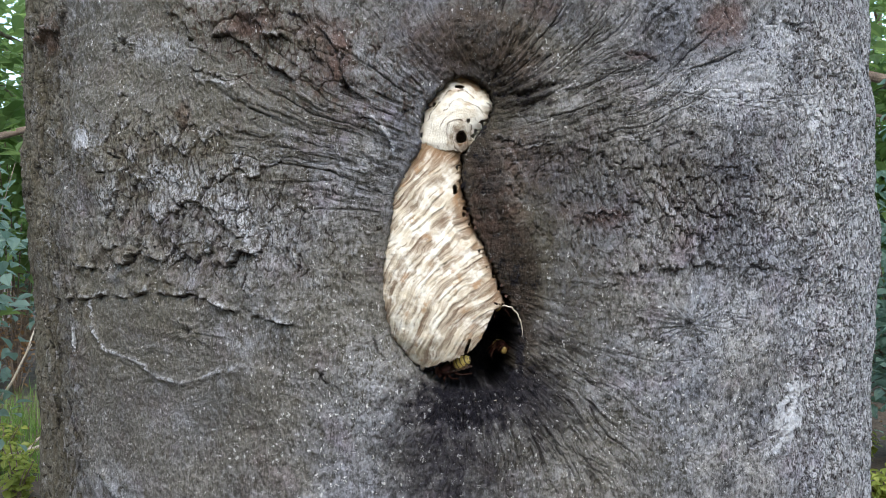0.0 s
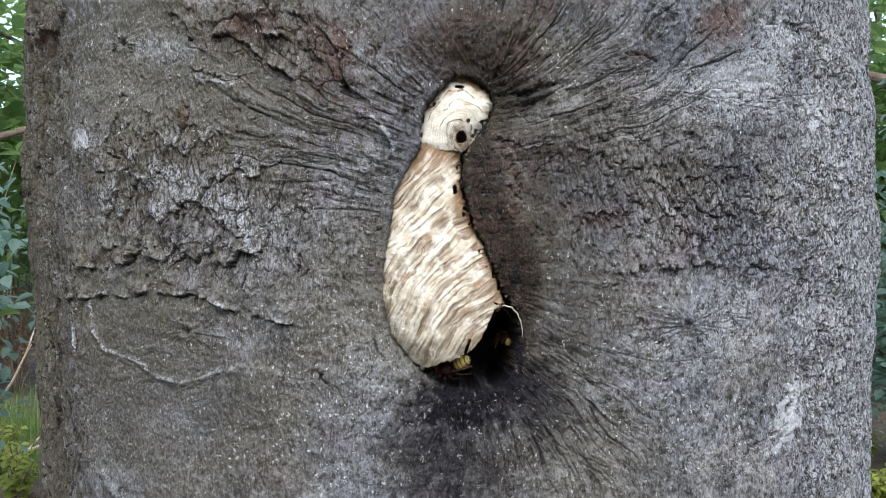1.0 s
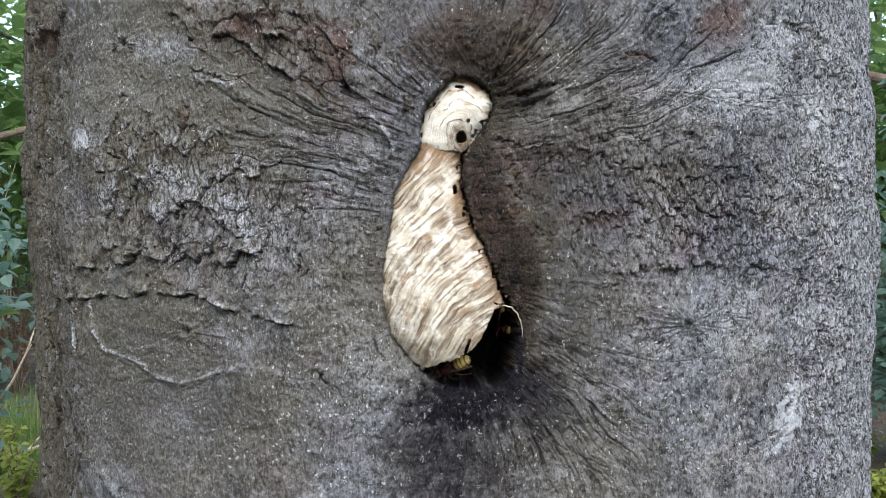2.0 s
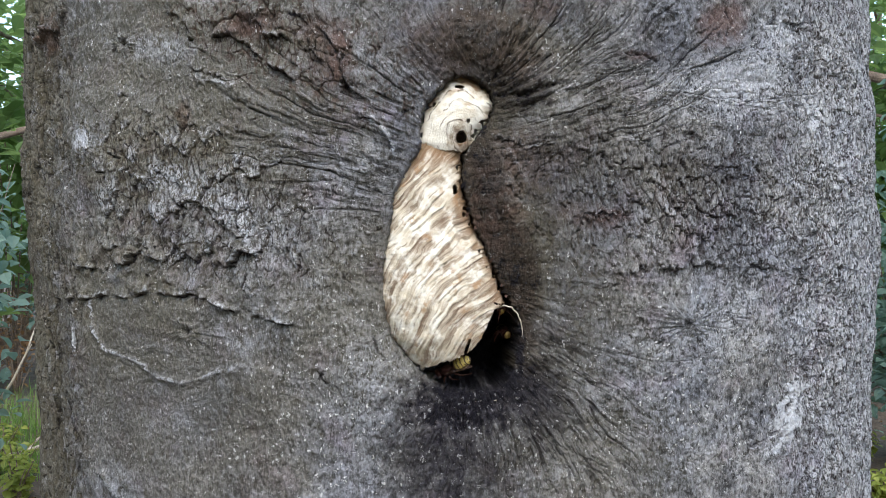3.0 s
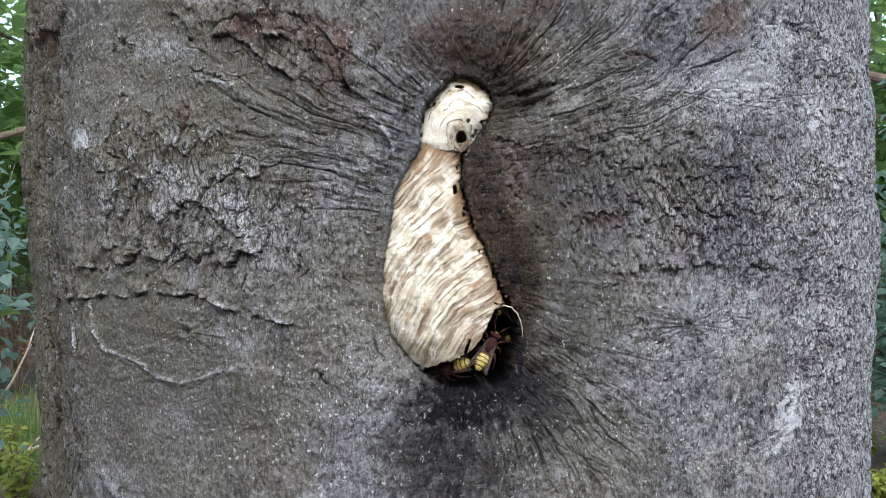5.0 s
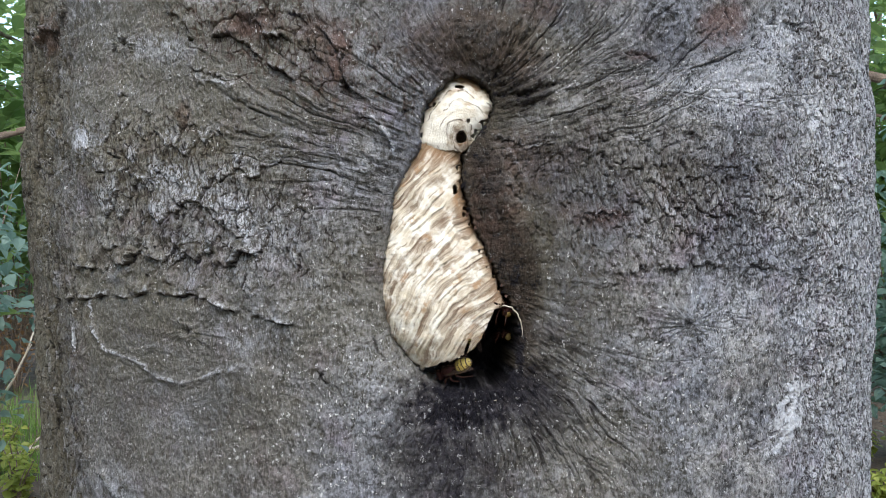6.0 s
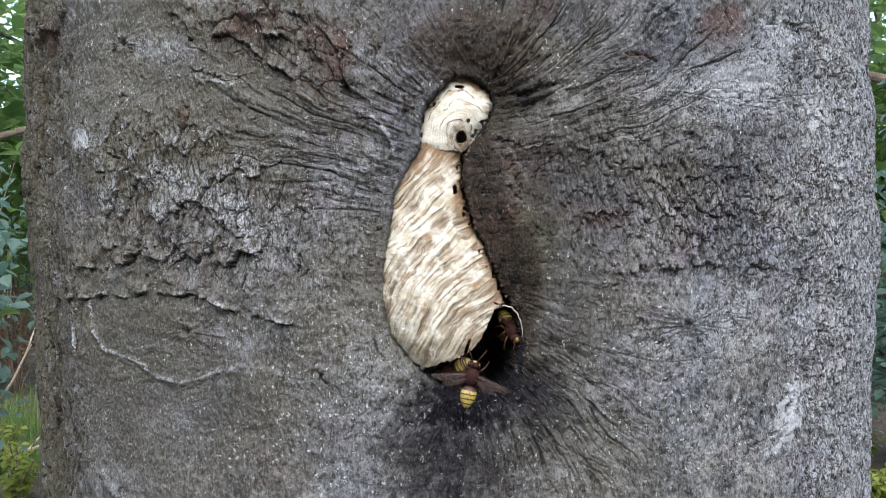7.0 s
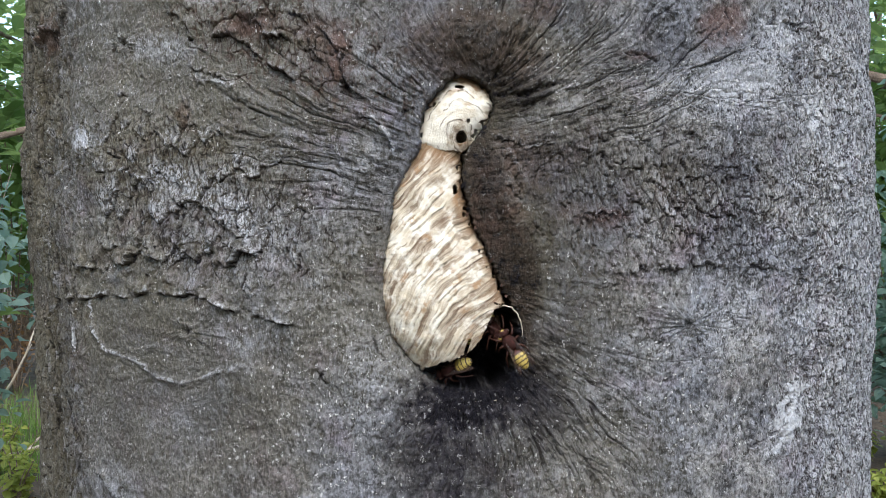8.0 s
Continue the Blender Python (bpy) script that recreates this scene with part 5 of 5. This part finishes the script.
resting = build_hornet("hornet with yellow ringed abdomen tucked under the nest's torn edge", 2)
guard = build_hornet("dark brown hornet with yellow face inside the entrance", 8)
upper_guard = build_hornet("red-brown hornet with yellow face at the entrance's upper rim", 8)
comer = build_hornet("red-brown hornet with yellow tail landing below the entrance", 12)
late_comer = build_hornet("red-brown hornet with yellow dotted tail climbing into the nest", 12)


# ---- what moves ----
def motions():
    # the hazel sways in a light breeze
    sway = [(0.0, 0.0, 0.0), (1.4, 0.9, 0.5), (2.9, -0.6, -0.3), (4.3, 0.8, -0.5), (5.8, -0.9, 0.6), (7.0, 0.6, 0.2), (8.0, -0.3, -0.4)]
    base = leafy.matrix_basis.copy()
    walk(leafy, [(t, base @ pose(0, 0, 0, a, b)) for t, a, b in sway])
    # the hornet under the torn edge breathes and shifts a little
    walk(resting, [(0.0, along((0.0025, -0.333, 1.5339), (0.013, -0.3405, 1.5394))), (1.6, along((0.0025, -0.333, 1.5339), (0.013, -0.3405, 1.5394))),
                   (2.8, along((0.0025, -0.333, 1.5335), (0.0133, -0.3405, 1.5394))), (3.9, along((0.0025, -0.333, 1.5339), (0.0133, -0.3405, 1.5391))),
                   (4.1, along((0.0019, -0.333, 1.5345), (0.0121, -0.3405, 1.5397))), (4.7, along((0.0019, -0.333, 1.5339), (0.013, -0.3405, 1.5382))),
                   (5.8, along((0.0031, -0.333, 1.5326), (0.0142, -0.3405, 1.5382))), (7.0, along((0.0031, -0.333, 1.5323), (0.0139, -0.3405, 1.5382))),
                   (8.0, along((0.0031, -0.333, 1.5326), (0.0142, -0.3405, 1.5385)))])
    # the guard's face rises and sinks in the dark of the entrance
    face = [(0.0, (0.0352, -0.336, 1.5423)), (0.4, (0.0343, -0.336, 1.5395)), (0.8, (0.0368, -0.335, 1.5441)), (1.2, (0.0378, -0.335, 1.5497)), (1.6, (0.0384, -0.335, 1.5541)), (2.3, (0.0378, -0.335, 1.5535)),
            (3.0, (0.0372, -0.335, 1.551)), (3.5, (0.0383, -0.336, 1.5436)), (3.8, (0.039, -0.336, 1.5408)), (4.0, (0.0362, -0.335, 1.5419)), (4.2, (0.0319, -0.334, 1.5453)),
            (4.4, (0.0348, -0.333, 1.5411)), (4.7, (0.0371, -0.332, 1.5447)), (5.8, (0.038, -0.332, 1.5507)), (6.2, (0.0378, -0.331, 1.5478)), (6.6, (0.0371, -0.322, 1.5453)), (7.2, (0.0353, -0.315, 1.5485)), (8.0, (0.0345, -0.312, 1.5482))]
    walk(guard, [(t, along(Vector(p) + Vector((-0.001, 0.0265, 0.0005)), Vector(p) + Vector((-0.002, 0.0355, 0.001)), (0.2, 0.0, 1))) for t, p in face])
    face = [(0.0, (0.0313, -0.334, 1.564)), (1.0, (0.0313, -0.334, 1.5637)), (1.5, (0.0337, -0.335, 1.5638)), (3.0, (0.0334, -0.335, 1.5622)), (4.0, (0.0325, -0.335, 1.5625)), (4.7, (0.0319, -0.335, 1.5616)),
            (5.8, (0.0345, -0.337, 1.5617)), (6.0, (0.0369, -0.338, 1.5609)), (6.3, (0.0381, -0.339, 1.5582)), (6.5, (0.0377, -0.34, 1.5564)), (6.8, (0.0391, -0.342, 1.5516)), (7.0, (0.0411, -0.344, 1.5472)),
            (7.1, (0.0424, -0.344, 1.546)), (7.3, (0.0343, -0.341, 1.5444)), (7.4, (0.0358, -0.341, 1.5432)), (7.6, (0.0322, -0.339, 1.547)), (8.0, (0.032, -0.338, 1.5469))]
    walk(upper_guard, [(t, along(Vector(p) + Vector((-0.003, 0.0125, 0.0075)), Vector(p) + Vector((-0.0065, 0.02, 0.0145)), (0.2, -0.8, 0.8))) for t, p in face])
    # one flies in, settles and creeps in under the edge
    walk(comer, [(0.0, along((1.1, -1.9, 1.15), (1.14, -1.96, 1.15), (0, 0, 1))), (3.5, along((0.5, -1.3, 1.28), (0.53, -1.36, 1.28), (0, 0, 1))),
                 (3.8, along((0.22, -0.62, 1.36), (0.24, -0.66, 1.35), (0, -0.4, 1))), (3.9, along((0.0461, -0.42, 1.4642), (0.0465, -0.43, 1.4596), (0, -1, 0.6))),
                 (4.0, along((0.0246, -0.356, 1.5427), (0.0167, -0.36, 1.537))),
                 (4.1, along((0.0226, -0.36, 1.5387), (0.0188, -0.358, 1.5286))), (4.2, along((0.02, -0.359, 1.5404), (0.0156, -0.357, 1.5291))), (4.3, along((0.0215, -0.359, 1.5404), (0.0168, -0.357, 1.5309))),
                 (4.4, along((0.0218, -0.353, 1.5425), (0.015, -0.355, 1.5315))), (4.5, along((0.0224, -0.348, 1.5412), (0.0144, -0.352, 1.5305))), (4.6, along((0.0245, -0.344, 1.5425), (0.0172, -0.35, 1.5328))),
                 (4.7, along((0.0252, -0.342, 1.544), (0.018, -0.349, 1.5345))), (5.1, along((0.0261, -0.338, 1.5482), (0.021, -0.342, 1.5381))), (5.5, along((0.0216, -0.326, 1.552), (0.0193, -0.328, 1.5427))),
                 (5.8, along((0.0181, -0.318, 1.5584), (0.0174, -0.318, 1.5487))), (8.0, along((0.0155, -0.316, 1.5615), (0.0155, -0.316, 1.5511)))])
    # another swoops down from above, misses its hold and climbs in
    walk(late_comer, [(0.0, along((1.3, -2.2, 2.6), (1.35, -2.26, 2.62), (0, 0, 1))), (6.5, along((0.6, -1.5, 2.1), (0.64, -1.56, 2.12), (0, 0, 1))),
                      (6.8, along((0.16, -0.66, 1.8), (0.18, -0.7, 1.81), (0, -0.4, 1))), (6.87, along((0.0576, -0.39, 1.5919), (0.068, -0.395, 1.6003), (0, -1, 0.5))),
                      (6.93, along((0.0277, -0.375, 1.5657), (0.039, -0.378, 1.5739), (0, -1, 0.5))),
                      (6.97, along((0.0168, -0.372, 1.5422), (0.0185, -0.374, 1.5344))),
                      (7.0, along((0.0148, -0.372, 1.5344), (0.0127, -0.373, 1.5244))), (7.1, along((0.0273, -0.366, 1.5374), (0.0289, -0.364, 1.5265))),
                      (7.2, along((0.0273, -0.362, 1.5446), (0.0215, -0.364, 1.5348))), (7.3, along((0.0312, -0.36, 1.539), (0.0302, -0.362, 1.528))),
                      (7.4, along((0.0391, -0.358, 1.5334), (0.0398, -0.357, 1.5219))), (7.5, along((0.038, -0.357, 1.5375), (0.0405, -0.355, 1.5261))),
                      (7.6, along((0.0366, -0.356, 1.5397), (0.0406, -0.354, 1.529))), (7.7, along((0.0369, -0.355, 1.5393), (0.0416, -0.353, 1.5285))),
                      (7.8, along((0.0368, -0.353, 1.543), (0.0417, -0.352, 1.5326))), (7.9, along((0.0369, -0.351, 1.5467), (0.0418, -0.351, 1.5361))), (8.0, along((0.0359, -0.349, 1.5495), (0.0413, -0.35, 1.5415)))])
    for ob, settle in ((comer, 4.1), (late_comer, 7.35)):
        for w in ob.children:
            name = w.name.split(".")[0]
            if name not in ("forewing", "hindwing"):
                continue
            s = 1 if w.matrix_basis.translation.x > 0 else -1
            beat = [(settle - 0.6 + k / 30, wing_pose(s, name, 74, 30 if k % 2 else -28)) for k in range(17)]
            walk(w, [(0.0, wing_pose(s, name, 74, -28)), *beat, (settle, wing_pose(s, name, 6)), (8.0, wing_pose(s, name, 3))])


motions()
